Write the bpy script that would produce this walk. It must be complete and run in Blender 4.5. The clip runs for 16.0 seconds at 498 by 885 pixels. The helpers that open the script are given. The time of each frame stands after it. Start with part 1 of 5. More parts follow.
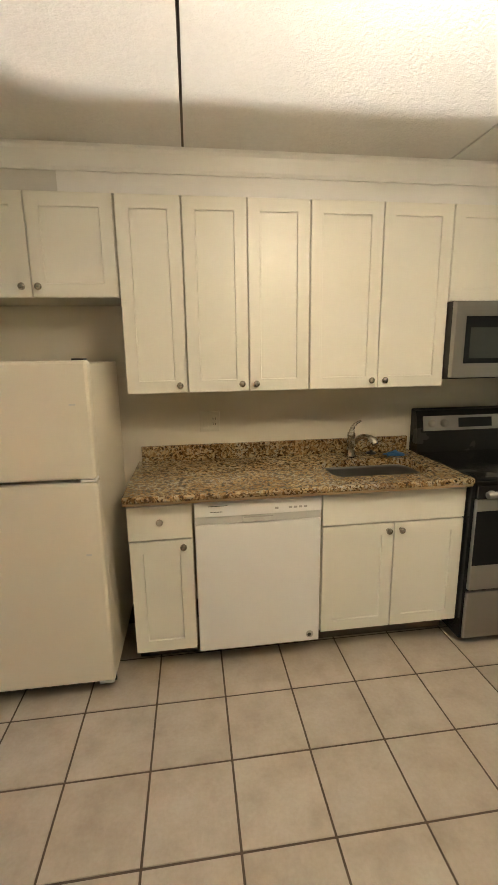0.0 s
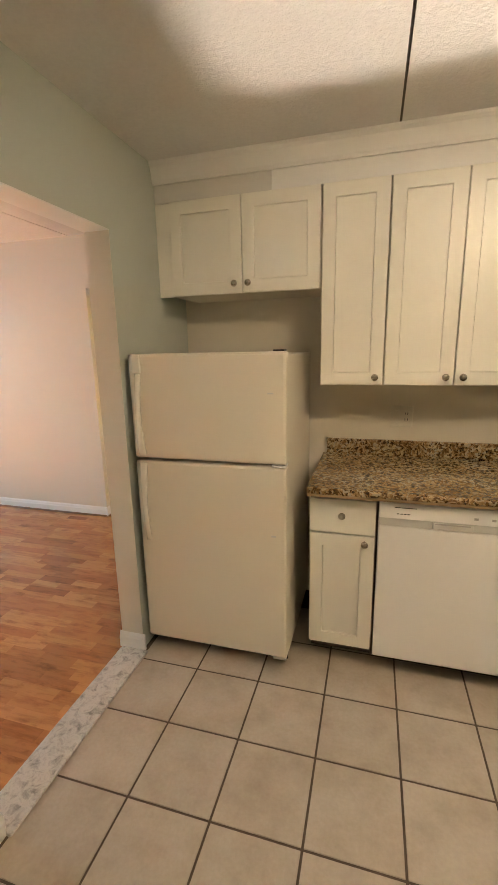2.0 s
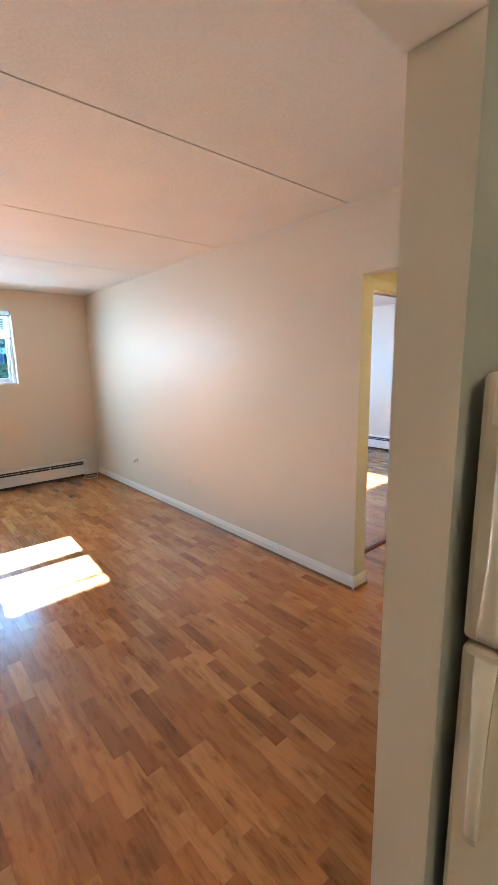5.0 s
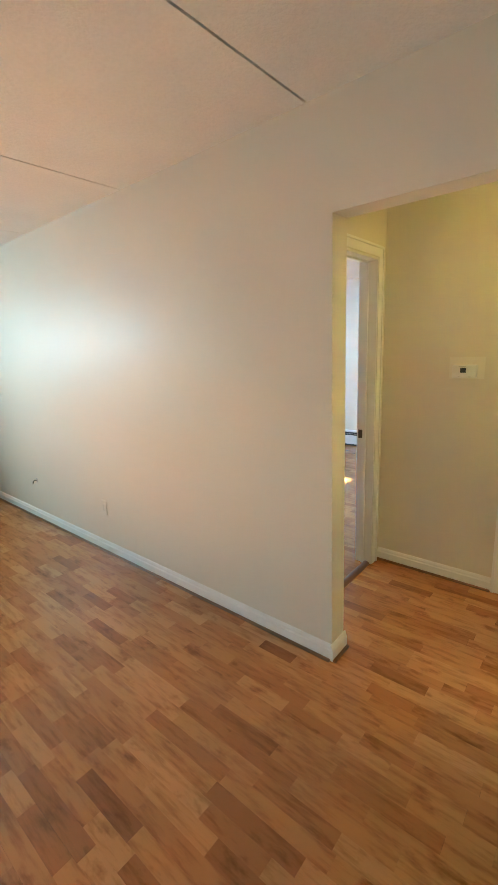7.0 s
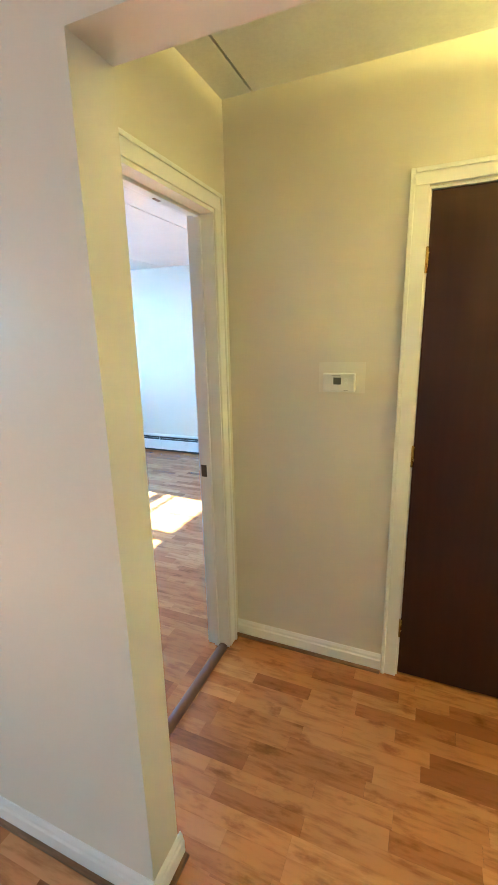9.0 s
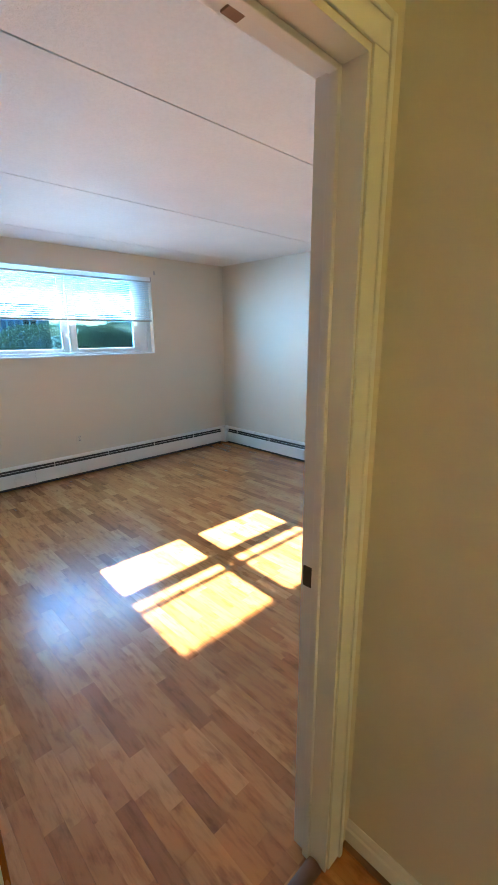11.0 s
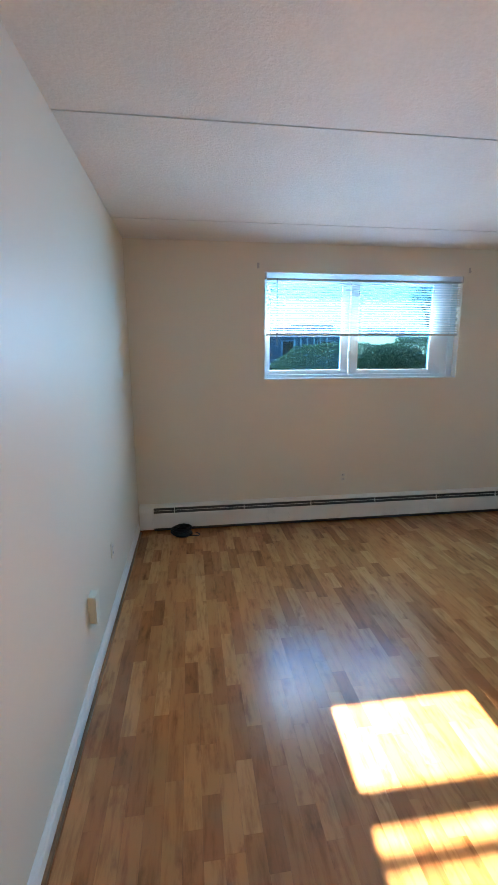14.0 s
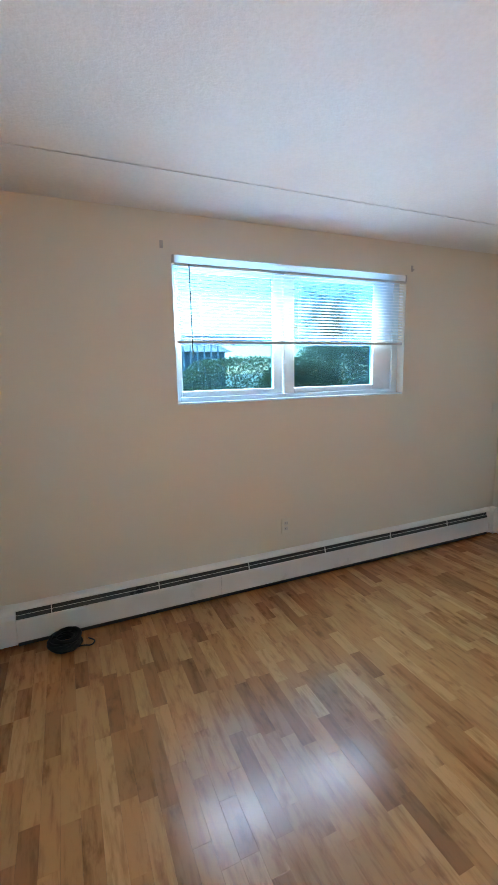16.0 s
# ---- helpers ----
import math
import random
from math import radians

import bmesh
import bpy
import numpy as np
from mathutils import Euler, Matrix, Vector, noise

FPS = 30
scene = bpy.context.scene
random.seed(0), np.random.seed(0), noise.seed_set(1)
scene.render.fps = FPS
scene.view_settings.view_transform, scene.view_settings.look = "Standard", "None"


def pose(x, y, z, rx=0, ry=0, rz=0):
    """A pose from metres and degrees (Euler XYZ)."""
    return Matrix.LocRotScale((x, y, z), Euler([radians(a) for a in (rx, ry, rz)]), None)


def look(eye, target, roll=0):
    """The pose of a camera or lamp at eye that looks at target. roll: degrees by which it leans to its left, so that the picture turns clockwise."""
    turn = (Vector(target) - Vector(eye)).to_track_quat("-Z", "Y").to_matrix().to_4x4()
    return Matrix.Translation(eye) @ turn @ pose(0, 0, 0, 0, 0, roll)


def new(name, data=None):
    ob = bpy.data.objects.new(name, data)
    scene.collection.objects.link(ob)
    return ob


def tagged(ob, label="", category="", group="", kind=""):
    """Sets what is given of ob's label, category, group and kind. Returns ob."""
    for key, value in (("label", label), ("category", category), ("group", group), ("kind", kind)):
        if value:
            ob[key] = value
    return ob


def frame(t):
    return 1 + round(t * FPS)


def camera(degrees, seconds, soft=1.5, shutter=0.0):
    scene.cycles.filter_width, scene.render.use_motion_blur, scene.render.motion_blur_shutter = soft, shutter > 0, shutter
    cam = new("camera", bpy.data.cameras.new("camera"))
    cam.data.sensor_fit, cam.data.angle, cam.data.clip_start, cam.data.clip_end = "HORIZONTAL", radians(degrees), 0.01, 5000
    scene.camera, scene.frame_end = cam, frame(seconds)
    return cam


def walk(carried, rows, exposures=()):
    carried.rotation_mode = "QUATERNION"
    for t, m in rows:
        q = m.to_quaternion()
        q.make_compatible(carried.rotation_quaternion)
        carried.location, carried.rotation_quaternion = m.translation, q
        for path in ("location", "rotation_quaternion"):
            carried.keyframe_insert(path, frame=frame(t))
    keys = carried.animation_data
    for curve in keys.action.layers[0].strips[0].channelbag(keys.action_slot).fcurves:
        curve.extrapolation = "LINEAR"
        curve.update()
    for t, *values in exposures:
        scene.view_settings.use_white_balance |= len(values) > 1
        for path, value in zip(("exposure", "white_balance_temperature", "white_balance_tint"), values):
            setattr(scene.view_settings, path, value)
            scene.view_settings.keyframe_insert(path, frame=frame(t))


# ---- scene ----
cam = camera(60.8, 16.0)
EXPOSURES = [(0, 5.72, 7050, 10), (2.0, 5.65, 7550, 15), (3.5, 5.6, 7400, 19), (4.5, 5.35, 6900, 17), (7.0, 5.28, 6850, -1), (7.5, 5.52, 5850, -2), (8.2, 5.78, 5550, -4), (10.5, 4.92, 6600, 2), (12.5, 4.35, 7300, 4), (14.5, 4.3, 7150, 4), (16, 4.66, 7250, 5)]
PATH = [
    (0, (0.019, -2.465, 1.517), (0.274, -0.524, 1.109), -0.9),
    (0.5, (0.009, -2.461, 1.517), (0.067, -0.504, 1.109), -1.0),
    (1, (-0.001, -2.46, 1.521), (-0.137, -0.51, 1.101), -1.0),
    (1.5, (-0.009, -2.469, 1.521), (-0.349, -0.545, 1.095), -1.1),
    (2, (-0.045, -2.442, 1.52), (-0.593, -0.569, 1.084), -1.2),
    (2.5, (-0.146, -2.323, 1.508), (-0.924, -0.534, 1.067), -1.1),
    (3, (-0.283, -2.19, 1.533), (-1.258, -0.497, 1.105), -1.3),
    (3.5, (-0.395, -2.02, 1.517), (-1.556, -0.449, 1.09), -2.0),
    (4, (-0.499, -1.809, 1.534), (-1.853, -0.387, 1.149), -1.9),
    (4.5, (-0.654, -1.648, 1.536), (-2.121, -0.341, 1.162), -0.8),
    (4.7, (-0.729, -1.577, 1.532), (-2.217, -0.292, 1.165), -1.0),
    (6.8, (-1.394, -0.896, 1.497), (-2.811, 0.457, 1.097), -1.7),
    (7, (-1.484, -0.831, 1.53), (-2.753, 0.652, 1.094), -2.4),
    (7.5, (-1.618, -0.643, 1.545), (-2.569, 1.052, 1.072), -2.3),
    (8, (-1.688, -0.375, 1.536), (-2.462, 1.424, 1.129), -1.4),
    (8.2, (-1.716, -0.272, 1.534), (-2.417, 1.552, 1.11), -0.9),
    (10.3, (-1.945, 0.73, 1.523), (-3.036, 2.302, 0.942), -1.2),
    (10.5, (-1.99, 0.813, 1.519), (-3.158, 2.34, 0.965), -0.6),
    (11, (-2.143, 1.003, 1.532), (-3.53, 2.352, 1.040), -0.3),
    (11.5, (-2.334, 1.161, 1.533), (-3.97, 2.216, 1.077), -0.6),
    (12, (-2.476, 1.315, 1.525), (-4.333, 1.938, 1.12), 0.6),
    (12.5, (-2.58, 1.371, 1.531), (-4.486, 1.779, 1.082), 0.7),
    (13, (-2.747, 1.395, 1.516), (-4.662, 1.771, 1.08), 0.7),
    (13.5, (-2.892, 1.42, 1.509), (-4.817, 1.751, 1.081), -0.2),
    (14, (-3.137, 1.488, 1.505), (-5.08, 1.755, 1.112), -0.3),
    (14.5, (-3.383, 1.556, 1.503), (-5.321, 1.878, 1.125), 0.6),
    (15, (-3.653, 1.572, 1.431), (-5.575, 2.038, 1.129), -0.4),
    (15.5, (-3.938, 1.521, 1.441), (-5.818, 2.127, 1.123), -1.6),
    (16, (-4.215, 1.488, 1.497), (-6.028, 2.268, 1.176), -1.3),
]
walk(cam, [(t, look(eye, target, roll)) for t, eye, target, roll in PATH], EXPOSURES)


# ---- light ----
SUN_WAY = Vector((1.0, -0.06, -0.62))
sun = new("sun", bpy.data.lights.new("sun", "SUN"))
sun.data.energy, sun.data.angle, sun.data.color = 5.0, radians(0.55), (1.0, 0.98, 0.955)
sun.matrix_world = look((-30, 4, 19), Vector((-30, 4, 19)) + SUN_WAY)

world = bpy.data.worlds.new("sky")
scene.world = world
world.use_nodes = True
wn = world.node_tree
sky = wn.nodes.new("ShaderNodeTexSky")
sky.sky_type, sky.sun_disc, sky.sun_elevation, sky.sun_rotation = "NISHITA", False, radians(31.8), radians(270)
wn.links.new(sky.outputs[0], wn.nodes["Background"].inputs[0])
wn.nodes["Background"].inputs[1].default_value = 0.085


def area_lamp(name, m, sx, sy, watts, color):
    ob = new(name, bpy.data.lights.new(name, "AREA"))
    ob.data.shape, ob.data.size, ob.data.size_y, ob.data.energy, ob.data.color = "RECTANGLE", sx, sy, watts, color
    ob.matrix_world = m
    return ob


# sky light that enters by the two windows
area_lamp("window_daylight", look((-6.97, 3.02, 1.75), (0, 3.02, 0.95)), 1.6, 0.75, 7.0, (0.23, 0.55, 1.0))
area_lamp("window_daylight", look((-6.97, -1.03, 1.75), (0, -1.03, 1.55)), 1.6, 0.75, 3.0, (0.45, 0.76, 1.0))
# bulbs inside the ceiling lamps of kitchen and hall
for nm, place, watts, color in (("kitchen_bulb", (0.70, -1.75, 2.2945), 4.8, (1.0, 0.96, 0.92)), ("hall_bulb", (-0.72, 1.42, 2.30), 2.9, (1.0, 0.77, 0.20))):
    bulb = new(nm, bpy.data.lights.new(nm, "POINT"))
    bulb.data.energy, bulb.data.color, bulb.data.shadow_soft_size = watts, color, 0.0013 if nm == "kitchen_bulb" else 0.008
    bulb.location = place
    if nm == "kitchen_bulb":
        # constant falloff added to light the ceiling evenly, without fading with distance
        bulb.data.use_nodes = True
        bn = bulb.data.node_tree
        flat_falloff = bn.nodes.new("ShaderNodeLightFalloff")
        flat_falloff.inputs["Strength"].default_value = 1.0
        bn.links.new(flat_falloff.outputs["Constant"], bn.nodes["Emission"].inputs["Strength"])


# ---- materials ----
def nodes_of(name):
    m = bpy.data.materials.new(name)
    m.use_nodes = True
    nt = m.node_tree
    return m, nt, nt.nodes["Principled BSDF"]


def node(nt, kind, **values):
    n = nt.nodes.new(kind)
    for key, value in values.items():
        n.inputs[key.replace("_", " ")].default_value = value
    return n


def place_node(nt, scale=(1, 1, 1)):
    g = nt.nodes.new("ShaderNodeNewGeometry")
    mp = nt.nodes.new("ShaderNodeMapping")
    mp.inputs["Scale"].default_value = scale
    nt.links.new(g.outputs["Position"], mp.inputs["Vector"])
    return mp.outputs["Vector"]


def ramp(nt, stops, source, interpolation="LINEAR"):
    r = nt.nodes.new("ShaderNodeValToRGB")
    r.color_ramp.interpolation = interpolation
    while len(r.color_ramp.elements) < len(stops):
        r.color_ramp.elements.new(0.5)
    for e, (at, c) in zip(r.color_ramp.elements, stops):
        e.position, e.color = at, (*c, 1) if len(c) == 3 else (c[0], c[0], c[0], 1)
    nt.links.new(source, r.inputs[0])
    return r.outputs[0]


def mix_color(nt, kind, factor, a, b):
    n = nt.nodes.new("ShaderNodeMix")
    n.data_type, n.blend_type = "RGBA", kind
    for s, v in ((n.inputs[0], factor), (n.inputs[6], a), (n.inputs[7], b)):
        if isinstance(v, bpy.types.NodeSocket):
            nt.links.new(v, s)
        else:
            s.default_value = v if not isinstance(v, tuple) else (*v, 1)
    return n.outputs[2]


def bump(nt, bsdf, source, strength, distance=0.01):
    b = nt.nodes.new("ShaderNodeBump")
    b.inputs["Strength"].default_value, b.inputs["Distance"].default_value = strength, distance
    nt.links.new(source, b.inputs["Height"])
    nt.links.new(b.outputs[0], bsdf.inputs["Normal"])


def noise_node(nt, vector, scale, detail=4, rough=0.55):
    n = node(nt, "ShaderNodeTexNoise", Scale=scale, Detail=detail, Roughness=rough)
    nt.links.new(vector, n.inputs["Vector"])
    return n.outputs[0]


def surface(name, base, rough=0.5, metal=0.0, vary=0.10, big=2.5, fine=90.0, relief=0.05, depth=0.002, gloss_vary=0.12, spec=0.5, stretch=(1, 1, 1)):
    """Plain material with cloudy variation at a large and a fine scale, uneven gloss and fine relief."""
    m, nt, b = nodes_of(name)
    v = place_node(nt, stretch)
    large, small = noise_node(nt, v, big, 5), noise_node(nt, v, fine, 3)
    dark = tuple(c * (1 - vary) for c in base)
    light = tuple(min(1, c * (1 + vary * 0.6)) for c in base)
    c = ramp(nt, ((0.3, dark), (0.7, light)), large)
    c = mix_color(nt, "MULTIPLY", 0.35, c, ramp(nt, ((0.3, (1 - vary,)), (0.7, (1.0,))), small))
    nt.links.new(c, b.inputs["Base Color"])
    nt.links.new(ramp(nt, ((0.3, (max(0.02, rough - gloss_vary),)), (0.7, (min(1, rough + gloss_vary),))), large), b.inputs["Roughness"])
    b.inputs["Metallic"].default_value = metal
    b.inputs["Specular IOR Level"].default_value = spec
    if relief:
        bump(nt, b, small, relief, depth)
    return m


def emitter(name, color, strength):
    m, nt, b = nodes_of(name)
    b.inputs["Base Color"].default_value = (*color, 1)
    b.inputs["Emission Color"].default_value = (*color, 1)
    b.inputs["Emission Strength"].default_value = strength
    return m


def wood_floor(name, single):
    """Three-strip laminate: tone by strip, streaked grain, knots."""
    m, nt, b = nodes_of(name)
    if single:
        rnd = nt.nodes.new("ShaderNodeObjectInfo").outputs["Random"]
    else:
        rnd = nt.nodes.new("ShaderNodeNewGeometry").outputs["Random Per Island"]
    v = place_node(nt, (2.6, 17, 1))
    off = nt.nodes.new("ShaderNodeVectorMath")
    off.operation = "ADD"
    mul = nt.nodes.new("ShaderNodeMath")
    mul.operation = "MULTIPLY"
    mul.inputs[1].default_value = 57.0
    nt.links.new(rnd, mul.inputs[0])
    nt.links.new(v, off.inputs[0])
    nt.links.new(mul.outputs[0], off.inputs[1])
    grain = noise_node(nt, off.outputs[0], 2.2, 7, 0.62)
    wide = nt.nodes.new("ShaderNodeVectorMath")
    wide.operation = "MULTIPLY"
    wide.inputs[1].default_value = (3.0, 1.0, 1.0)
    nt.links.new(off.outputs[0], wide.inputs[0])
    knots = noise_node(nt, wide.outputs[0], 0.85, 5, 0.6)
    tone = ramp(nt, ((0.0, (0.280, 0.099, 0.031)), (0.14, (0.358, 0.137, 0.042)), (0.4, (0.422, 0.171, 0.055)), (0.75, (0.478, 0.206, 0.070)), (1.0, (0.535, 0.247, 0.092))), rnd)
    c = mix_color(nt, "MULTIPLY", 0.70, tone, ramp(nt, ((0.31, (0.50, 0.40, 0.32)), (0.52, (0.95, 0.95, 0.95)), (0.8, (1.0, 1.0, 1.0))), grain))
    c = mix_color(nt, "MULTIPLY", 0.7, c, ramp(nt, ((0.30, (0.45, 0.34, 0.26)), (0.43, (0.96, 0.95, 0.94)), (0.62, (1.0, 1.0, 1.0)), (0.78, (0.80, 0.74, 0.70))), knots))
    nt.links.new(c, b.inputs["Base Color"])
    nt.links.new(ramp(nt, ((0.3, (0.175,)), (0.7, (0.225,))), grain), b.inputs["Roughness"])
    b.inputs["Specular IOR Level"].default_value = 0.76
    bump(nt, b, grain, 0.04, 0.002)
    return m


def granite_material():
    """Polished granite: drifting cream, tan and brown grains with dark flakes in clusters."""
    m, nt, b = nodes_of("granite")
    v = place_node(nt, (1.0, 1.2, 1.0))
    warp = node(nt, "ShaderNodeTexNoise", Scale=16, Detail=5)
    nt.links.new(v, warp.inputs["Vector"])
    add = nt.nodes.new("ShaderNodeVectorMath")
    add.operation = "MULTIPLY_ADD"
    nt.links.new(warp.outputs["Color"], add.inputs[0])
    add.inputs[1].default_value = (0.07, 0.07, 0.07)
    nt.links.new(v, add.inputs[2])
    cells = node(nt, "ShaderNodeTexVoronoi", Scale=105)
    nt.links.new(add.outputs[0], cells.inputs["Vector"])
    sep = nt.nodes.new("ShaderNodeSeparateColor")
    nt.links.new(cells.outputs["Color"], sep.inputs[0])
    c = ramp(nt, ((0.0, (0.070, 0.048, 0.028)), (0.18, (0.16, 0.105, 0.052)), (0.36, (0.28, 0.195, 0.105)), (0.55, (0.38, 0.30, 0.185)), (0.72, (0.47, 0.41, 0.295)), (0.88, (0.37, 0.36, 0.32))), sep.outputs[0])
    cloud = noise_node(nt, v, 4.5, 4, 0.6)
    c = mix_color(nt, "MULTIPLY", 0.75, c, ramp(nt, ((0.32, (0.55, 0.40, 0.22)), (0.5, (0.95, 0.82, 0.62)), (0.66, (1.0, 1.0, 1.0))), cloud))
    flakes = noise_node(nt, add.outputs[0], 46, 5, 0.65)
    c = mix_color(nt, "MULTIPLY", 0.95, c, ramp(nt, ((0.36, (0.05, 0.04, 0.035)), (0.43, (0.75, 0.66, 0.52)), (0.50, (1.0, 1.0, 1.0))), flakes))
    speck = noise_node(nt, v, 230, 2)
    c = mix_color(nt, "MULTIPLY", 0.45, c, ramp(nt, ((0.33, (0.3,)), (0.45, (1.0,))), speck))
    nt.links.new(c, b.inputs["Base Color"])
    b.inputs["Roughness"].default_value = 0.16
    bump(nt, b, speck, 0.02, 0.001)
    return m


def tile_material():
    m, nt, b = nodes_of("beige_floor_tile")
    v = place_node(nt)
    rnd = nt.nodes.new("ShaderNodeObjectInfo").outputs["Random"]
    cloud, fine = noise_node(nt, v, 6.5, 6, 0.6), noise_node(nt, v, 70, 4)
    c = ramp(nt, ((0.28, (0.40, 0.335, 0.265)), (0.5, (0.48, 0.415, 0.34)), (0.72, (0.53, 0.475, 0.40))), cloud)
    c = mix_color(nt, "MULTIPLY", 0.5, c, ramp(nt, ((0.3, (0.86, 0.84, 0.82)), (0.65, (1.0, 1.0, 1.0))), fine))
    c = mix_color(nt, "MULTIPLY", 0.8, c, ramp(nt, ((0.0, (0.90, 0.89, 0.88)), (1.0, (1.0, 1.0, 1.0))), rnd))
    nt.links.new(c, b.inputs["Base Color"])
    nt.links.new(ramp(nt, ((0.3, (0.30,)), (0.7, (0.46,))), cloud), b.inputs["Roughness"])
    bump(nt, b, fine, 0.08, 0.002)
    return m


def marble_material():
    m, nt, b = nodes_of("grey_marble")
    v = place_node(nt)
    n = node(nt, "ShaderNodeTexNoise", Scale=26, Detail=8, Roughness=0.7, Distortion=0.6)
    nt.links.new(v, n.inputs["Vector"])
    c = ramp(nt, ((0.34, (0.22, 0.21, 0.20)), (0.45, (0.43, 0.415, 0.39)), (0.55, (0.58, 0.56, 0.53)), (0.68, (0.40, 0.385, 0.36))), n.outputs[0])
    nt.links.new(c, b.inputs["Base Color"])
    b.inputs["Roughness"].default_value = 0.3
    return m


def ceiling_material():
    m, nt, b = nodes_of("stippled_ceiling_paint")
    v = place_node(nt)
    big, grit = noise_node(nt, v, 1.1, 5, 0.6), noise_node(nt, v, 62, 5, 0.65)
    c = ramp(nt, ((0.3, (0.70, 0.685, 0.655)), (0.7, (0.79, 0.775, 0.745))), big)
    c = mix_color(nt, "MULTIPLY", 0.4, c, ramp(nt, ((0.35, (0.88,)), (0.6, (1.0,))), grit))
    nt.links.new(c, b.inputs["Base Color"])
    nt.links.new(ramp(nt, ((0.3, (0.66,)), (0.7, (0.8,))), big), b.inputs["Roughness"])
    bump(nt, b, grit, 0.5, 0.007)
    return m


def wood_material(name, dark, light, rough, stretch=(30, 30, 1.3)):
    m, nt, b = nodes_of(name)
    v = place_node(nt, stretch)
    g, big = noise_node(nt, v, 1.6, 7, 0.6), noise_node(nt, v, 0.35, 3)
    c = ramp(nt, ((0.3, dark), (0.65, light)), g)
    c = mix_color(nt, "MULTIPLY", 0.5, c, ramp(nt, ((0.3, (0.75, 0.72, 0.7)), (0.7, (1.0, 1.0, 1.0))), big))
    nt.links.new(c, b.inputs["Base Color"])
    nt.links.new(ramp(nt, ((0.3, (rough - 0.06,)), (0.7, (rough + 0.08,))), big), b.inputs["Roughness"])
    bump(nt, b, g, 0.05, 0.002)
    return m


def pane_material():
    """Thin window glass: strong blue tint put in to darken the bright outdoors, and a mirror gloss that grows at low
    angles.
    """
    m, nt, b = nodes_of("window_glass")
    nt.nodes.remove(b)
    clear, gloss, mixer, fres = nt.nodes.new("ShaderNodeBsdfTransparent"), nt.nodes.new("ShaderNodeBsdfGlossy"), nt.nodes.new("ShaderNodeMixShader"), nt.nodes.new("ShaderNodeFresnel")
    clear.inputs[0].default_value, gloss.inputs["Roughness"].default_value, fres.inputs[0].default_value = (0.18, 0.325, 0.45, 1), 0.02, 1.45
    nt.links.new(fres.outputs[0], mixer.inputs[0])
    nt.links.new(clear.outputs[0], mixer.inputs[1])
    nt.links.new(gloss.outputs[0], mixer.inputs[2])
    nt.links.new(mixer.outputs[0], nt.nodes["Material Output"].inputs[0])
    return m


def slat_material():
    m, nt, b = nodes_of("blind_slat_vinyl")
    tr, mixer = nt.nodes.new("ShaderNodeBsdfTranslucent"), nt.nodes.new("ShaderNodeMixShader")
    b.inputs["Base Color"].default_value, b.inputs["Roughness"].default_value = (0.80, 0.82, 0.83, 1), 0.4
    tr.inputs[0].default_value, mixer.inputs[0].default_value = (0.88, 0.92, 0.95, 1), 0.65
    nt.links.new(b.outputs[0], mixer.inputs[1])
    nt.links.new(tr.outputs[0], mixer.inputs[2])
    nt.links.new(mixer.outputs[0], nt.nodes["Material Output"].inputs[0])
    return m


def leaf_material(name, dark, light):
    """Leaf that lets part of the sunlight through."""
    m, nt, b = nodes_of(name)
    rnd = nt.nodes.new("ShaderNodeNewGeometry").outputs["Random Per Island"]
    c = ramp(nt, ((0.0, dark), (1.0, light)), rnd)
    nt.links.new(c, b.inputs["Base Color"])
    b.inputs["Roughness"].default_value = 0.5
    through_leaf, mixer = nt.nodes.new("ShaderNodeBsdfTranslucent"), nt.nodes.new("ShaderNodeMixShader")
    nt.links.new(c, through_leaf.inputs[0])
    mixer.inputs[0].default_value = 0.3
    nt.links.new(b.outputs[0], mixer.inputs[1])
    nt.links.new(through_leaf.outputs[0], mixer.inputs[2])
    nt.links.new(mixer.outputs[0], nt.nodes["Material Output"].inputs[0])
    return m


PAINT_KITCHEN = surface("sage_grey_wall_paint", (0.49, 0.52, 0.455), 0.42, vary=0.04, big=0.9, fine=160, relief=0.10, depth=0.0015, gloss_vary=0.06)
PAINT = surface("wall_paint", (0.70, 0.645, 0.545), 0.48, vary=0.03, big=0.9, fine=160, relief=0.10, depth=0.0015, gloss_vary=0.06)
TRIM = surface("white_trim_paint", (0.80, 0.79, 0.76), 0.36, vary=0.02, gloss_vary=0.04, big=6, fine=120, relief=0.05)
CEILING = ceiling_material()
JOINT = surface("ceiling_joint_shadow_gap", (0.10, 0.085, 0.07), 0.9)
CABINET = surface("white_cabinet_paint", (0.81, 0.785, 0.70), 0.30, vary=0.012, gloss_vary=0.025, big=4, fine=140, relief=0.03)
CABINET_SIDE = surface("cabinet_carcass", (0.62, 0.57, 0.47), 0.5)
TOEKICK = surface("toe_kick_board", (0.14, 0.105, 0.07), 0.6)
BISQUE = surface("bisque_enamel", (0.75, 0.69, 0.57), 0.30, vary=0.012, gloss_vary=0.03, big=2, fine=260, relief=0.12, depth=0.001)
WHITE_ENAMEL = surface("white_enamel", (0.82, 0.81, 0.79), 0.28, vary=0.004, gloss_vary=0.004, big=3, fine=200, relief=0.02)
GREY_PLASTIC = surface("grey_plastic", (0.44, 0.43, 0.40), 0.4)
DARK_PLASTIC = surface("dark_plastic", (0.022, 0.021, 0.020), 0.38)
BLACK_ENAMEL = surface("black_enamel", (0.014, 0.013, 0.013), 0.2, vary=0.2, relief=0, spec=0.3)
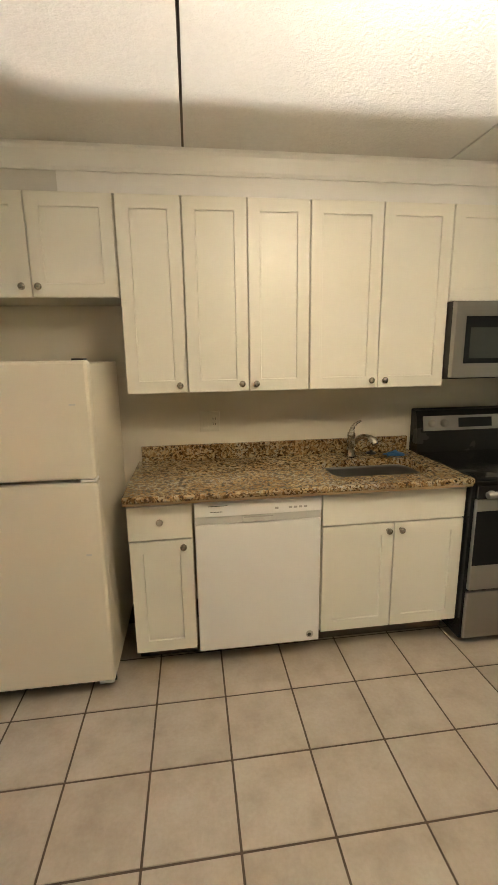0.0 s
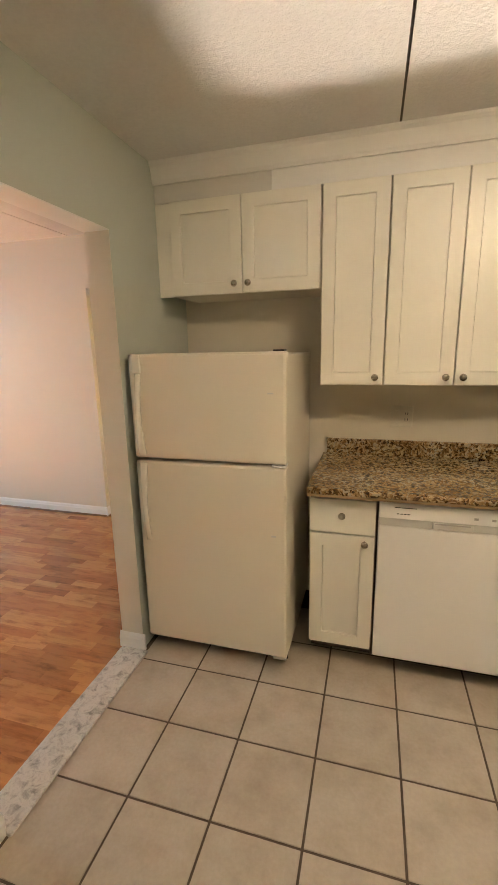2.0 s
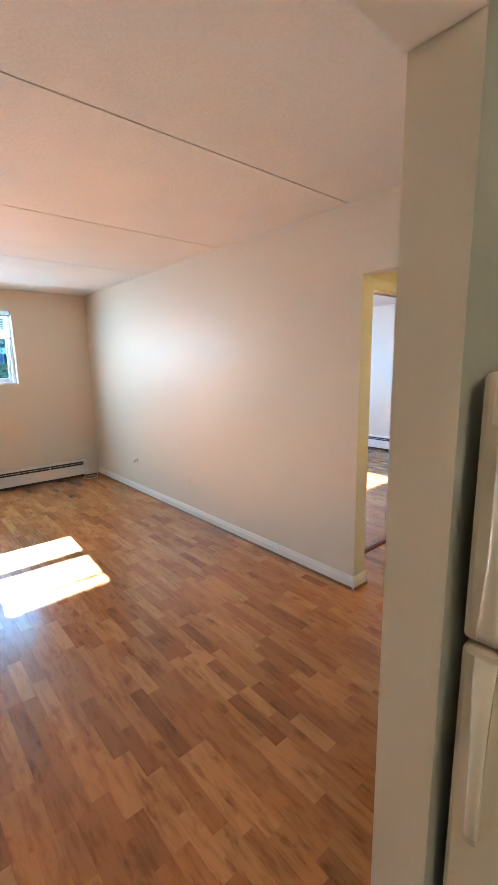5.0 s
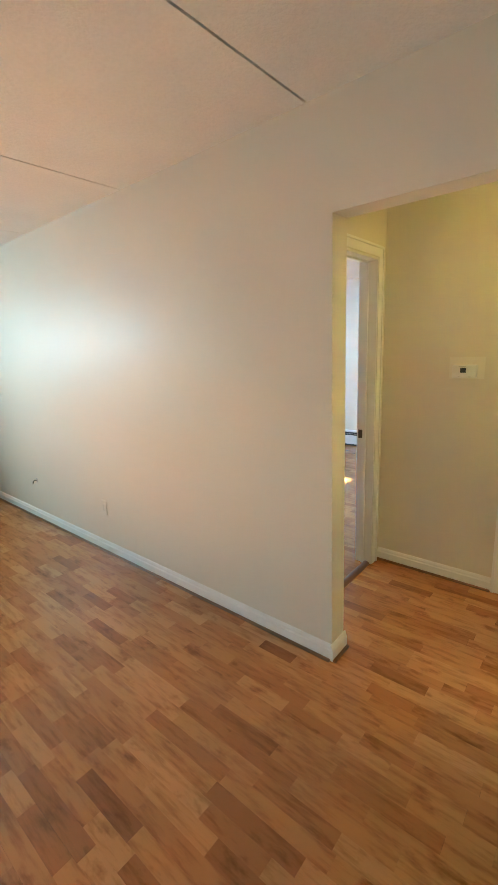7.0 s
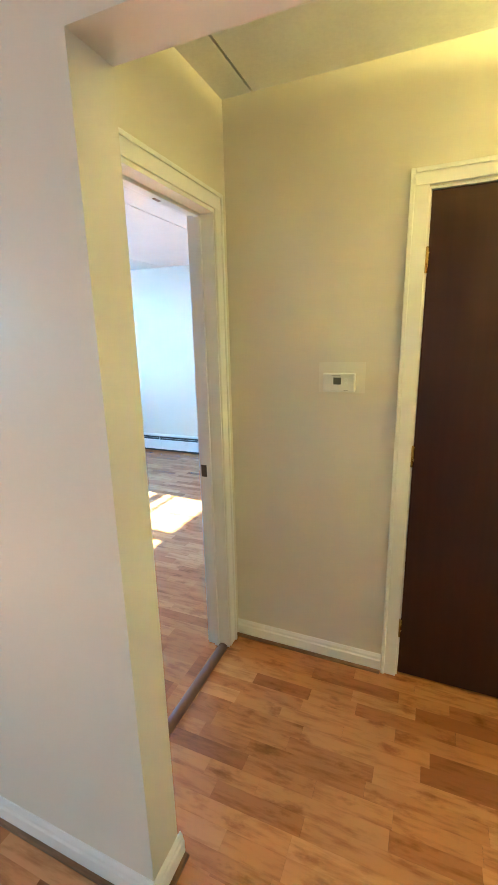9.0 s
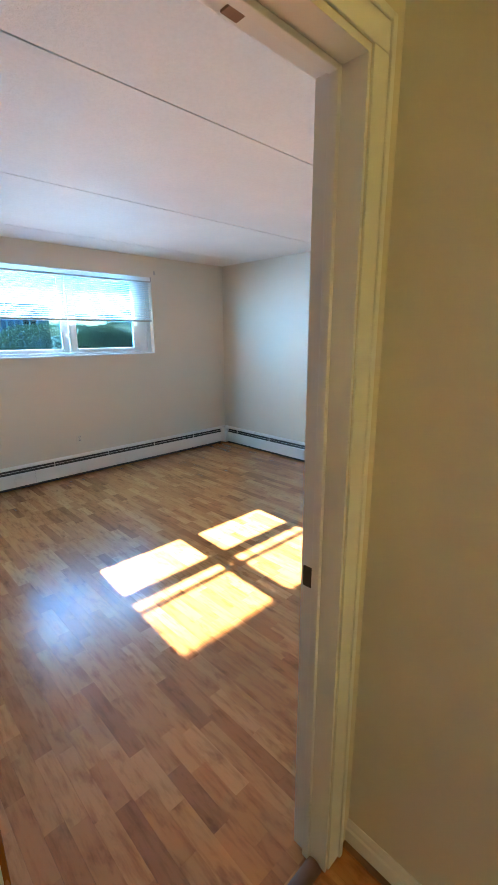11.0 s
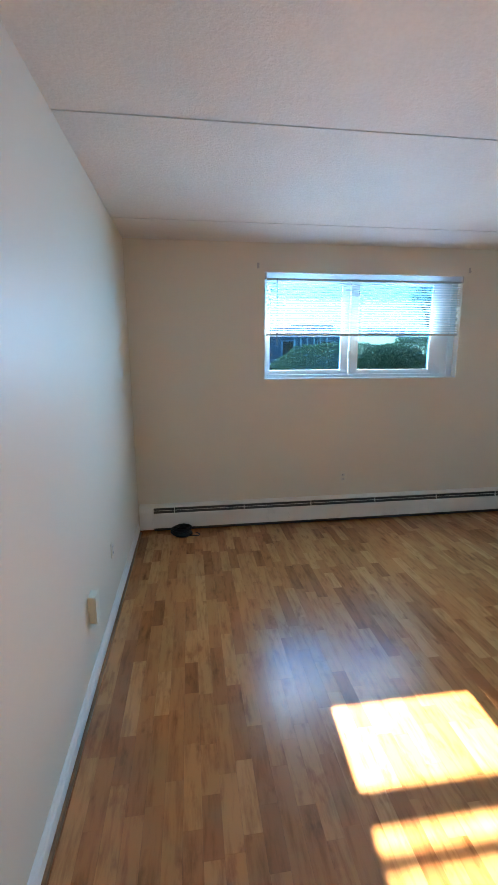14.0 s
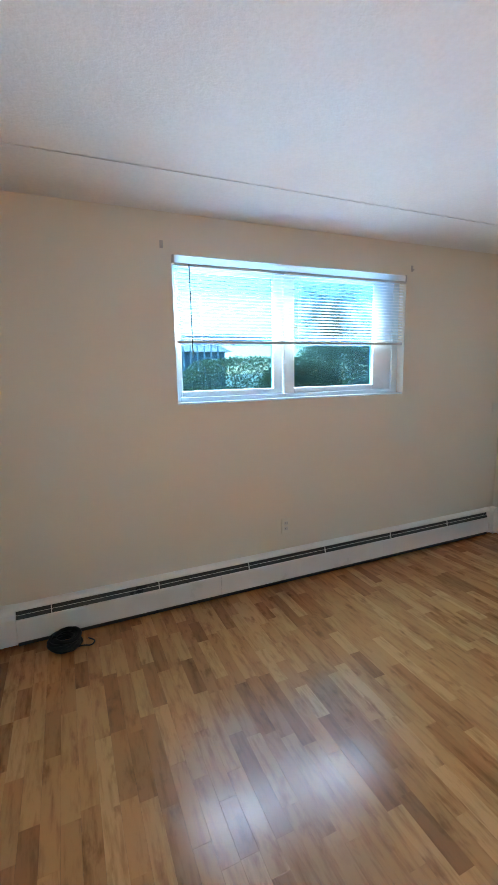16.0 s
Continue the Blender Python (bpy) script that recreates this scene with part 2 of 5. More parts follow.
BLACK_GLASS = surface("black_oven_glass", (0.010, 0.010, 0.011), 0.07, vary=0.1, relief=0, gloss_vary=0.02, spec=0.25)
STEEL = surface("brushed_steel", (0.36, 0.34, 0.315), 0.40, metal=0.9, vary=0.03, gloss_vary=0.04, big=2, fine=40, relief=0.02, stretch=(1, 1, 40))
SINK_STEEL = surface("satin_sink_steel", (0.17, 0.162, 0.15), 0.38, metal=1.0, vary=0.1, relief=0.03)
NICKEL = surface("brushed_nickel", (0.42, 0.38, 0.32), 0.24, metal=1.0, vary=0.15, big=30, relief=0.02)
BRASS = surface("worn_brass", (0.60, 0.40, 0.14), 0.22, metal=1.0, vary=0.2, big=40, relief=0.03)
DARK_METAL = surface("dark_metal", (0.10, 0.085, 0.07), 0.4, metal=0.9)
GRANITE = granite_material()
TILE = tile_material()
GROUT = surface("dark_grout", (0.105, 0.075, 0.055), 0.85, vary=0.25, big=12, fine=240, relief=0.3, depth=0.003)
MARBLE = marble_material()
FLOOR_WOOD = wood_floor("laminate_strip", True)
FLOOR_WOOD_REST = wood_floor("laminate_field", False)
UNDERLAY = surface("laminate_joint", (0.17, 0.08, 0.03), 0.7)
SHOE = wood_material("wood_shoe_moulding", (0.14, 0.062, 0.026), (0.25, 0.115, 0.046), 0.4, (2, 30, 30))
FASCIA = surface("primed_fascia_board", (0.66, 0.64, 0.595), 0.5, vary=0.05)
STRIP_WOOD = surface("plywood_edge", (0.34, 0.24, 0.13), 0.6, vary=0.15)
DOOR_HONEY = wood_material("honey_stained_door_veneer", (0.27, 0.082, 0.014), (0.36, 0.118, 0.022), 0.28)
DOOR_DARK = wood_material("dark_brown_door_veneer", (0.034, 0.0070, 0.002), (0.044, 0.0095, 0.0028), 0.38)
HEATER = surface("white_heater_enamel", (0.74, 0.73, 0.70), 0.36, vary=0.05, big=5, fine=100, relief=0.04)
IVORY = surface("ivory_plastic", (0.72, 0.68, 0.58), 0.4)
OLD_PAINT = surface("older_wall_paint", (0.75, 0.71, 0.62), 0.42, vary=0.03)
WHITE_PLASTIC = surface("white_plastic", (0.78, 0.77, 0.73), 0.36)
LCD = surface("lcd_screen", (0.045, 0.05, 0.045), 0.2)
BLUE_CLOTH = surface("blue_cloth", (0.045, 0.17, 0.42), 0.9, vary=0.25, big=60, fine=300, relief=0.4)
GLASS = pane_material()
HANDLE = surface("glossy_bisque_plastic", (0.78, 0.735, 0.63), 0.2, vary=0.01, relief=0, gloss_vary=0.02)
# white vinyl with the blue of the sky's light put into its base colour
SKYLIT_VINYL = surface("skylit_white_vinyl", (0.66, 0.77, 0.83), 0.35, vary=0.03)
SLAT = slat_material()
WAND = surface("blind_wand", (0.08, 0.085, 0.09), 0.3)
BLACK_CORD = surface("black_rubber_cable", (0.006, 0.006, 0.0065), 0.5, spec=0.25)
BAND_GREY = surface("light_grey_plastic", (0.62, 0.61, 0.58), 0.35)
LAMP_GLASS = emitter("lit_lamp_glass", (1.0, 0.84, 0.60), 1.05)
HALL_GLASS = emitter("lit_hall_lamp_glass", (1.0, 0.77, 0.26), 1.25)
THRESHOLD = surface("brown_vinyl_threshold", (0.19, 0.095, 0.062), 0.6, vary=0.15)
GRASS = surface("lawn", (0.07, 0.12, 0.035), 0.9, vary=0.4, big=0.6, fine=40, relief=0.5)
HEDGE = leaf_material("hedge_leaf", (0.045, 0.075, 0.040), (0.20, 0.25, 0.10))
BARK = surface("bark", (0.10, 0.075, 0.05), 0.9, vary=0.4, big=8, fine=60, relief=0.6, depth=0.01)
BRICK_FAR = surface("far_blue_grey_siding", (0.20, 0.26, 0.33), 0.8, vary=0.1, big=1, fine=20)
OUTER_WALL = surface("outer_brick_paint", (0.33, 0.20, 0.15), 0.85, vary=0.2, big=4, fine=40)


# ---- building blocks ----
def box(bm, x0, x1, y0, y1, z0, z1, bevel=0.0, seg=2):
    m = Matrix.Translation(((x0 + x1) / 2, (y0 + y1) / 2, (z0 + z1) / 2)) @ Matrix.Diagonal((x1 - x0, y1 - y0, z1 - z0, 1))
    vs = bmesh.ops.create_cube(bm, size=1, matrix=m)["verts"]
    if bevel:
        es = list({e for v in vs for e in v.link_edges})
        bmesh.ops.bevel(bm, geom=es, offset=bevel, segments=seg, affect="EDGES", profile=0.5)
    return bm


def B(*boxes, bevel=0.0):
    bm = bmesh.new()
    for b in boxes:
        box(bm, *b, bevel=bevel)
    return bm


def lathe(bm, profile, origin, axis="z", seg=20):
    """Turned shape: profile of (radius, height) along an axis from origin. axis: z, -y, x or y."""
    turn = {"z": Matrix.Identity(4), "-y": pose(0, 0, 0, 90), "y": pose(0, 0, 0, -90), "x": pose(0, 0, 0, 0, 90), "-x": pose(0, 0, 0, 0, -90)}[axis]
    m = Matrix.Translation(origin) @ turn
    rings = []
    for r, h in profile:
        rings.append([bm.verts.new(m @ Vector((max(r, 1e-4) * math.cos(a), max(r, 1e-4) * math.sin(a), h))) for a in (2 * math.pi * k / seg for k in range(seg))])
    for a, b in zip(rings, rings[1:]):
        for k in range(seg):
            bm.faces.new((a[k], a[(k + 1) % seg], b[(k + 1) % seg], b[k])).smooth = True
    bm.faces.new(rings[0][::-1])
    bm.faces.new(rings[-1])
    return bm


def tube(bm, points, radii, seg=12):
    """Round bar along points with a radius at each (one number for all)."""
    points = [Vector(p) for p in points]
    if not isinstance(radii, (list, tuple)):
        radii = [radii] * len(points)
    rings = []
    for k, p in enumerate(points):
        way = (points[min(k + 1, len(points) - 1)] - points[max(k - 1, 0)]).normalized()
        side = way.cross(Vector((0.31, 0.17, 0.94))).normalized()
        up = side.cross(way)
        rings.append([bm.verts.new(p + radii[k] * (side * math.cos(a) + up * math.sin(a))) for a in (2 * math.pi * j / seg for j in range(seg))])
    for a, b in zip(rings, rings[1:]):
        for k in range(seg):
            bm.faces.new((a[k], a[(k + 1) % seg], b[(k + 1) % seg], b[k])).smooth = True
    bm.faces.new(rings[0][::-1])
    bm.faces.new(rings[-1])
    return bm


def extrude_profile(bm, outline, along, start, end):
    """Prism of a closed outline; along 'x': outline is (y, z), 'y': (x, z), 'z': (x, y)."""
    at = {"x": lambda s, p: (s, p[0], p[1]), "y": lambda s, p: (p[0], s, p[1]), "z": lambda s, p: (p[0], p[1], s)}[along]
    a = [bm.verts.new(at(start, p)) for p in outline]
    b = [bm.verts.new(at(end, p)) for p in outline]
    n = len(outline)
    for k in range(n):
        bm.faces.new((a[k], a[(k + 1) % n], b[(k + 1) % n], b[k]))
    bm.faces.new(a[::-1])
    bm.faces.new(b)
    bmesh.ops.recalc_face_normals(bm, faces=bm.faces)
    return bm


def curve_points(pts, n=12):
    """Smooth run of points through pts."""
    pts = [Vector(p) for p in pts]
    out = []
    for k in range(len(pts) - 1):
        p0, p1, p2, p3 = pts[max(k - 1, 0)], pts[k], pts[k + 1], pts[min(k + 2, len(pts) - 1)]
        for j in range(n):
            t = j / n
            out.append(0.5 * (2 * p1 + (p2 - p0) * t + (2 * p0 - 5 * p1 + 4 * p2 - p3) * t * t + (3 * p1 - p0 - 3 * p2 + p3) * t ** 3))
    return out + [pts[-1]]


def part(name, bm, material, parent=None, label=""):
    me = bpy.data.meshes.new(name)
    bm.to_mesh(me)
    bm.free()
    me.materials.append(material)
    ob = new(name, me)
    if parent:
        ob.parent = parent
        if parent.type == "EMPTY":
            ob.matrix_parent_inverse = Matrix.Translation(parent.location).inverted()
    return tagged(ob, label)


def thing(name, at, label, category, group=""):
    ob = new(name)
    ob.location = at
    ob.empty_display_size = 0.1
    return tagged(ob, label, category, group)


def structure(name, bm, material, label=""):
    return tagged(part(name, bm, material), label, kind="structure")


# ---- large structure ----
ZC = 2.41
XW, XO = -6.80, -7.08
SILL, HEAD = 1.313, 2.195
WIN_A, WIN_B = (2.13, 3.915), (-1.92, -0.13)
T = 2.62

# outer wall with both window openings
ys = [-4.0, WIN_B[0], WIN_B[1], WIN_A[0], WIN_A[1], 5.16]
wall_west = structure("wall_west", B((XO, XW, ys[0], ys[1], -0.2, T), (XO, XW, ys[2], ys[3], -0.2, T), (XO, XW, ys[4], ys[5], -0.2, T),
    (XO, XW, ys[1], ys[2], -0.2, SILL), (XO, XW, ys[1], ys[2], HEAD, T), (XO, XW, ys[3], ys[4], -0.2, SILL), (XO, XW, ys[3], ys[4], HEAD, T)), PAINT, "painted off-white outer wall with two window openings")
wall_between = structure("wall_living_bedroom", B((XW, -2.75, 0.79, 1.0, 0, T), (-2.75, -2.637, 0.79, 0.985, 0, T), (-2.637, -2.39, 0.79, 0.91, 0, T),
    (-2.39, -1.5, 0.79, 0.91, 2.035, T), (-1.5, -1.25, 0.79, 0.91, 0, T)), PAINT, "off-white painted wall between living room and bedroom")
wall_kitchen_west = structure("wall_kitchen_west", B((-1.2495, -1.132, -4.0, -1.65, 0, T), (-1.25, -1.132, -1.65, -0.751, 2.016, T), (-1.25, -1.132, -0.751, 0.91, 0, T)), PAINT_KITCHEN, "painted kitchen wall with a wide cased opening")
structure("wall_lining", B((-1.2525, -1.1312, -0.7535, -0.7512, 0, 2.0122), (-1.2525, -1.1312, -1.6498, -1.6475, 0, 2.0122)), PAINT, "cream painted reveals of the kitchen opening")
structure("wall_living_east", B((-1.2525, -1.2502, -4.0, -1.6502, 0, 2.44), (-1.2525, -1.2502, -1.6502, -0.7508, 2.0158, 2.44), (-1.2525, -1.2502, -0.7508, 0.789, 0, 2.44)), PAINT, "off-white painted wall beside the kitchen opening")
# added thin board; its white stands in for light bounced up from the floor
structure("head_brightener", B((-1.2515, -1.1305, -1.6495, -0.7515, 2.0125, 2.0156)), TRIM, "white board added to brighten the head of the kitchen opening")
structure("wall_kitchen_north", B((-1.132, 2.6, 0.0, 0.12, 0, T)), PAINT, "painted wall behind the kitchen cabinets")
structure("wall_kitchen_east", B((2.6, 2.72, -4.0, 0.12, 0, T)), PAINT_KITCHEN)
structure("wall_south", B((XO, 2.72, -4.12, -4.0, -0.2, T)), PAINT)
wall_hall_north = structure("wall_hall_north", B((-2.637, -1.845, 1.903, 2.02, 0, T), (-1.845, -1.39, 1.903, 2.02, 2.03, T), (-1.39, 0.6, 1.903, 2.02, 0, T)), PAINT, "cream-lit painted hall end wall")
structure("wall_hall_south", B((-1.132, 0.6, 0.79, 0.91, 0, T)), PAINT)
structure("wall_hall_east", B((0.6, 0.72, 0.79, 2.02, 0, T)), PAINT)
structure("wall_closet", B((-1.95, -1.3, 2.5, 2.6, 0, T), (-2.05, -1.95, 2.02, 2.6, 0, T), (-1.3, -1.2, 2.02, 2.6, 0, T)), PAINT)
wall_bedroom_east = structure("wall_bedroom_east", B((-2.75, -2.637, 0.985, 1.79, 2.03, T), (-2.75, -2.637, 1.79, 5.04, 0, T)), PAINT, "painted wall with the bedroom doorway")
structure("wall_bedroom_north", B((XW, -2.637, 5.04, 5.16, 0, T)), PAINT)

JOINTS = [-6.30 + 1.2645 * k for k in range(8)]


def ceiling(name, x0, x1, y0, y1, ZC, label):
    """Precast planks with recessed joints, one mesh."""
    bm = bmesh.new()
    cuts = [x0] + [j for j in JOINTS if x0 + 0.02 < j < x1 - 0.02] + [x1]
    for a, b in zip(cuts, cuts[1:]):
        box(bm, a + (0.005 if a != x0 else 0), b - (0.005 if b != x1 else 0), y0, y1, ZC, ZC + 0.06)
    ob = structure(name, bm, CEILING, label)
    structure(name + "_joint", B((x0, x1, y0, y1, ZC + 0.012, ZC + 0.05)), JOINT)
    return ob


ceiling("ceiling_living", XW, -1.25, -4.0, 0.79, 2.45, "white stippled concrete plank ceiling with open joints")
ceiling("ceiling_kitchen", -1.132, 2.6, -4.0, 0.0, ZC, "white stippled concrete plank ceiling over the kitchen")
ceiling("ceiling_hall", -2.637, 0.6, 0.91, 1.903, 2.45, "white hall ceiling")
ceiling("ceiling_bedroom", XW, -2.75, 1.0, 5.04, 2.425, "white stippled concrete plank ceiling with open joints")
structure("roof_slab", B((XO, 2.72, -4.12, 5.16, T, T + 0.2)), CEILING)
# slab edge that shades the upper part of the windows
structure("eave", B((-7.40, XO - 0.002, -4.12, 5.16, 2.33, 2.52)), TRIM, "white slab edge over the windows")

floor_living = structure("floor_living", B((XW, -1.25, -4.0, 0.79, -0.12, -0.008), (-2.39, -1.5, 0.79, 0.91, -0.12, -0.008)), UNDERLAY, "honey-brown three-strip laminate floor")
floor_hall = structure("floor_hall", B((-2.6995, 0.6, 0.91, 1.903, -0.12, -0.008), (-1.845, -1.39, 1.903, 2.5, -0.12, -0.008)), UNDERLAY, "honey-brown laminate hall floor")
floor_bedroom = structure("floor_bedroom", B((XW, -2.75, 1.0, 5.04, -0.12, -0.008), (-2.75, -2.70, 0.994, 5.04, -0.12, -0.008)), UNDERLAY, "honey-brown three-strip laminate floor in the bedroom")
floor_kitchen = structure("floor_kitchen", B((-1.132, 2.6, -4.0, 0.0, -0.12, -0.003)), GROUT, "beige ceramic tile floor with dark grout")


# ---- trim ----
def board_outline(face, side, t=0.014, h=0.088):
    return [(face + side * d, z) for d, z in ((0, 0.002), (t, 0.002), (t, h * 0.66), (t * 0.72, h * 0.74), (t * 0.62, h * 0.86), (t * 0.2, h), (0, h))]


def shoe_outline(face, side):
    return [(face + side * (0.0145 + d), z) for d, z in ((0, 0.001), (0.013, 0.001), (0.012, 0.006), (0.008, 0.011), (0, 0.013))]


def baseboard(along, face, side, a, b, shoe=True, label="white painted baseboard"):
    ob = structure("baseboard", extrude_profile(bmesh.new(), board_outline(face, side), along, a, b), TRIM, label)
    if shoe:
        part("shoe_moulding", extrude_profile(bmesh.new(), shoe_outline(face, side), along, a, b), SHOE, ob, "brown wooden shoe moulding")
    return ob


baseboard("x", 0.79, -1, XW + 0.07, -2.39)
baseboard("y", -2.39, 1, 0.776, 0.924)
baseboard("x", 0.91, 1, -2.623, -2.39, shoe=False)
baseboard("x", 1.903, -1, -2.637, -1.91)
baseboard("x", 1.903, -1, -1.33, 0.6)
baseboard("x", 0.79, -1, -1.5, -1.25, shoe=False)
baseboard("y", -1.5, -1, 0.776, 0.924, shoe=False)
baseboard("y", -1.25, -1, -0.751, 0.776)
baseboard("y", -1.25, -1, -4.0, -1.65)
baseboard("x", -0.751, -1, -1.264, -1.118, shoe=False)
baseboard("x", -1.65, 1, -1.25, -1.132, shoe=False)
baseboard("y", -1.132, 1, -4.0, -1.65, shoe=False)
baseboard("x", 1.0, 1, XW + 0.07, -3.55)
baseboard("y", -2.75, -1, 1.86, 5.04)

# bedroom doorway: jambs, stops, casing and threshold
door_frame = structure("door_frame", B((-2.752, -2.635, 0.9857, 0.994, 0, 2.016), (-2.752, -2.635, 1.782, 1.7898, 0, 2.016), (-2.752, -2.635, 0.9857, 1.7898, 2.0162, 2.0298)), TRIM, "cream painted door jamb")
part("door_stop", B((-2.712, -2.690, 1.770, 1.782, 0, 2.016), (-2.712, -2.690, 0.994, 1.006, 0, 2.016), (-2.712, -2.690, 1.006, 1.770, 2.004, 2.016), bevel=0.002), TRIM, door_frame)


def casing(bm, along_face, out, lo, hi, top, width=0.058, thick=0.012):
    """Moulded casing round an opening on the plane x = along_face; out: side that it stands on."""
    for a, b, s in ((lo - width, lo - 0.004, 1), (hi + 0.004, hi + width, -1)):
        box(bm, *sorted((along_face, along_face + out * thick)), a, b, 0.0, top + 0.004, bevel=0.002)
        inner = (a, a + 0.016) if s == 1 else (b - 0.016, b)
        box(bm, *sorted((along_face + out * (thick + 0.0002), along_face + out * (thick + 0.007))), *inner, 0.0, top + width, bevel=0.003)
    box(bm, *sorted((along_face, along_face + out * thick)), lo - width, hi + width, top + 0.0042, top + width, bevel=0.002)
    box(bm, *sorted((along_face + out * (thick + 0.0002), along_face + out * (thick + 0.007))), lo - width + 0.017, hi + width - 0.017, top + width - 0.016, top + width, bevel=0.003)
    return bm


part("door_casing", casing(bmesh.new(), -2.6368, 1, 0.990, 1.79, 2.028, 0.068, 0.006), TRIM, door_frame)
part("door_casing", casing(bmesh.new(), -2.7502, -1, 1.06, 1.79, 2.028), TRIM, door_frame)
part("catch_plate", B((-2.742, -2.7135, 1.528, 1.562, 2.0115, 2.0160), bevel=0.001), SHOE, door_frame, "brown worn catch in the head of the frame")
strike = part("strike_plate", B((-2.745, -2.714, 1.7795, 1.7822, 0.905, 0.962), bevel=0.0008), DARK_METAL, door_frame, "dark worn strike plate")
bm = bmesh.new()
tube(bm, [(-2.668, 0.996, -0.006), (-2.668, 1.778, -0.006)], 0.026, 20)
bmesh.ops.bisect_plane(bm, geom=bm.verts[:] + bm.edges[:] + bm.faces[:], plane_co=(0, 0, -0.004), plane_no=(0, 0, -1), clear_outer=True)
structure("threshold", bm, THRESHOLD, "dark brown rounded vinyl floor threshold")


def knob_profile():
    return [(0.033, 0.0), (0.033, 0.004), (0.028, 0.009), (0.014, 0.012), (0.0125, 0.030), (0.018, 0.034), (0.026, 0.042), (0.0285, 0.052), (0.027, 0.064), (0.022, 0.070), (0.010, 0.072), (0.008, 0.070)]


bedroom_door = tagged(new("door_1"), "open honey-stained wooden slab door at the bedroom doorway", "door", kind="structure")
bedroom_door.location = (-2.757, 1.03, 0)
leaf = part("door_leaf", B((-3.530, -2.759, 1.031, 1.066, 0.012, 2.012), bevel=0.0015), DOOR_HONEY, bedroom_door)
part("door_knob", lathe(bmesh.new(), knob_profile(), (-3.462, 1.066, 0.945), "y", 28), BRASS, leaf, "round worn brass door knob")
part("latch_plate", B((-3.5312, -3.5298, 1.037, 1.060, 0.918, 0.974)), BRASS, leaf, "brass latch plate")
for z in (0.25, 1.05, 1.82):
    part("hinge", tube(bmesh.new(), [(-2.7635, 1.027, z - 0.045), (-2.7635, 1.027, z + 0.045)], 0.0055), BRASS, leaf, "brass hinge")

bedroom_door.rotation_euler = (0, 0, radians(1.6))

# hall closet door
closet_frame = structure("closet_door_frame", B((-1.8448, -1.836, 1.905, 2.018, 0, 2.0295), (-1.399, -1.3902, 1.905, 2.018, 0, 2.0295), (-1.836, -1.399, 1.905, 2.018, 2.021, 2.0298)), TRIM, "cream painted closet door frame")
cz = bmesh.new()
for a, b in ((-1.907, -1.843), (-1.392, -1.332)):
    box(cz, a, b, 1.891, 1.9028, 0, 2.034, bevel=0.002)
    o = (a, a + 0.016) if a < -1.6 else (b - 0.016, b)
    box(cz, *o, 1.884, 1.8908, 0, 2.09, bevel=0.003)
box(cz, -1.907, -1.332, 1.891, 1.9028, 2.0342, 2.09, bevel=0.002)
box(cz, -1.89, -1.349, 1.884, 1.8908, 2.074, 2.09, bevel=0.003)
part("door_casing", cz, TRIM, closet_frame)
closet_door = tagged(new("door_2"), "closed dark brown wooden slab closet door", "door", kind="structure")
closet_door.location = (-1.62, 1.93, 0)
cleaf = part("door_leaf", B((-1.834, -1.401, 1.910, 1.945, 0.012, 2.018), bevel=0.0015), DOOR_DARK, closet_door)
part("door_knob", lathe(bmesh.new(), knob_profile(), (-1.455, 1.910, 0.945), "-y", 28), BRASS, cleaf, "polished brass door knob")
for z in (0.25, 1.05, 1.79):
    part("hinge", tube(bmesh.new(), [(-1.8355, 1.904, z - 0.045), (-1.8355, 1.904, z + 0.045)], 0.006), BRASS, cleaf, "tarnished brass hinge")

structure("marble_threshold", B((-1.252, -1.101, -1.648, -0.766, -0.02, 0.008), bevel=0.004), MARBLE, "grey veined marble threshold strip")


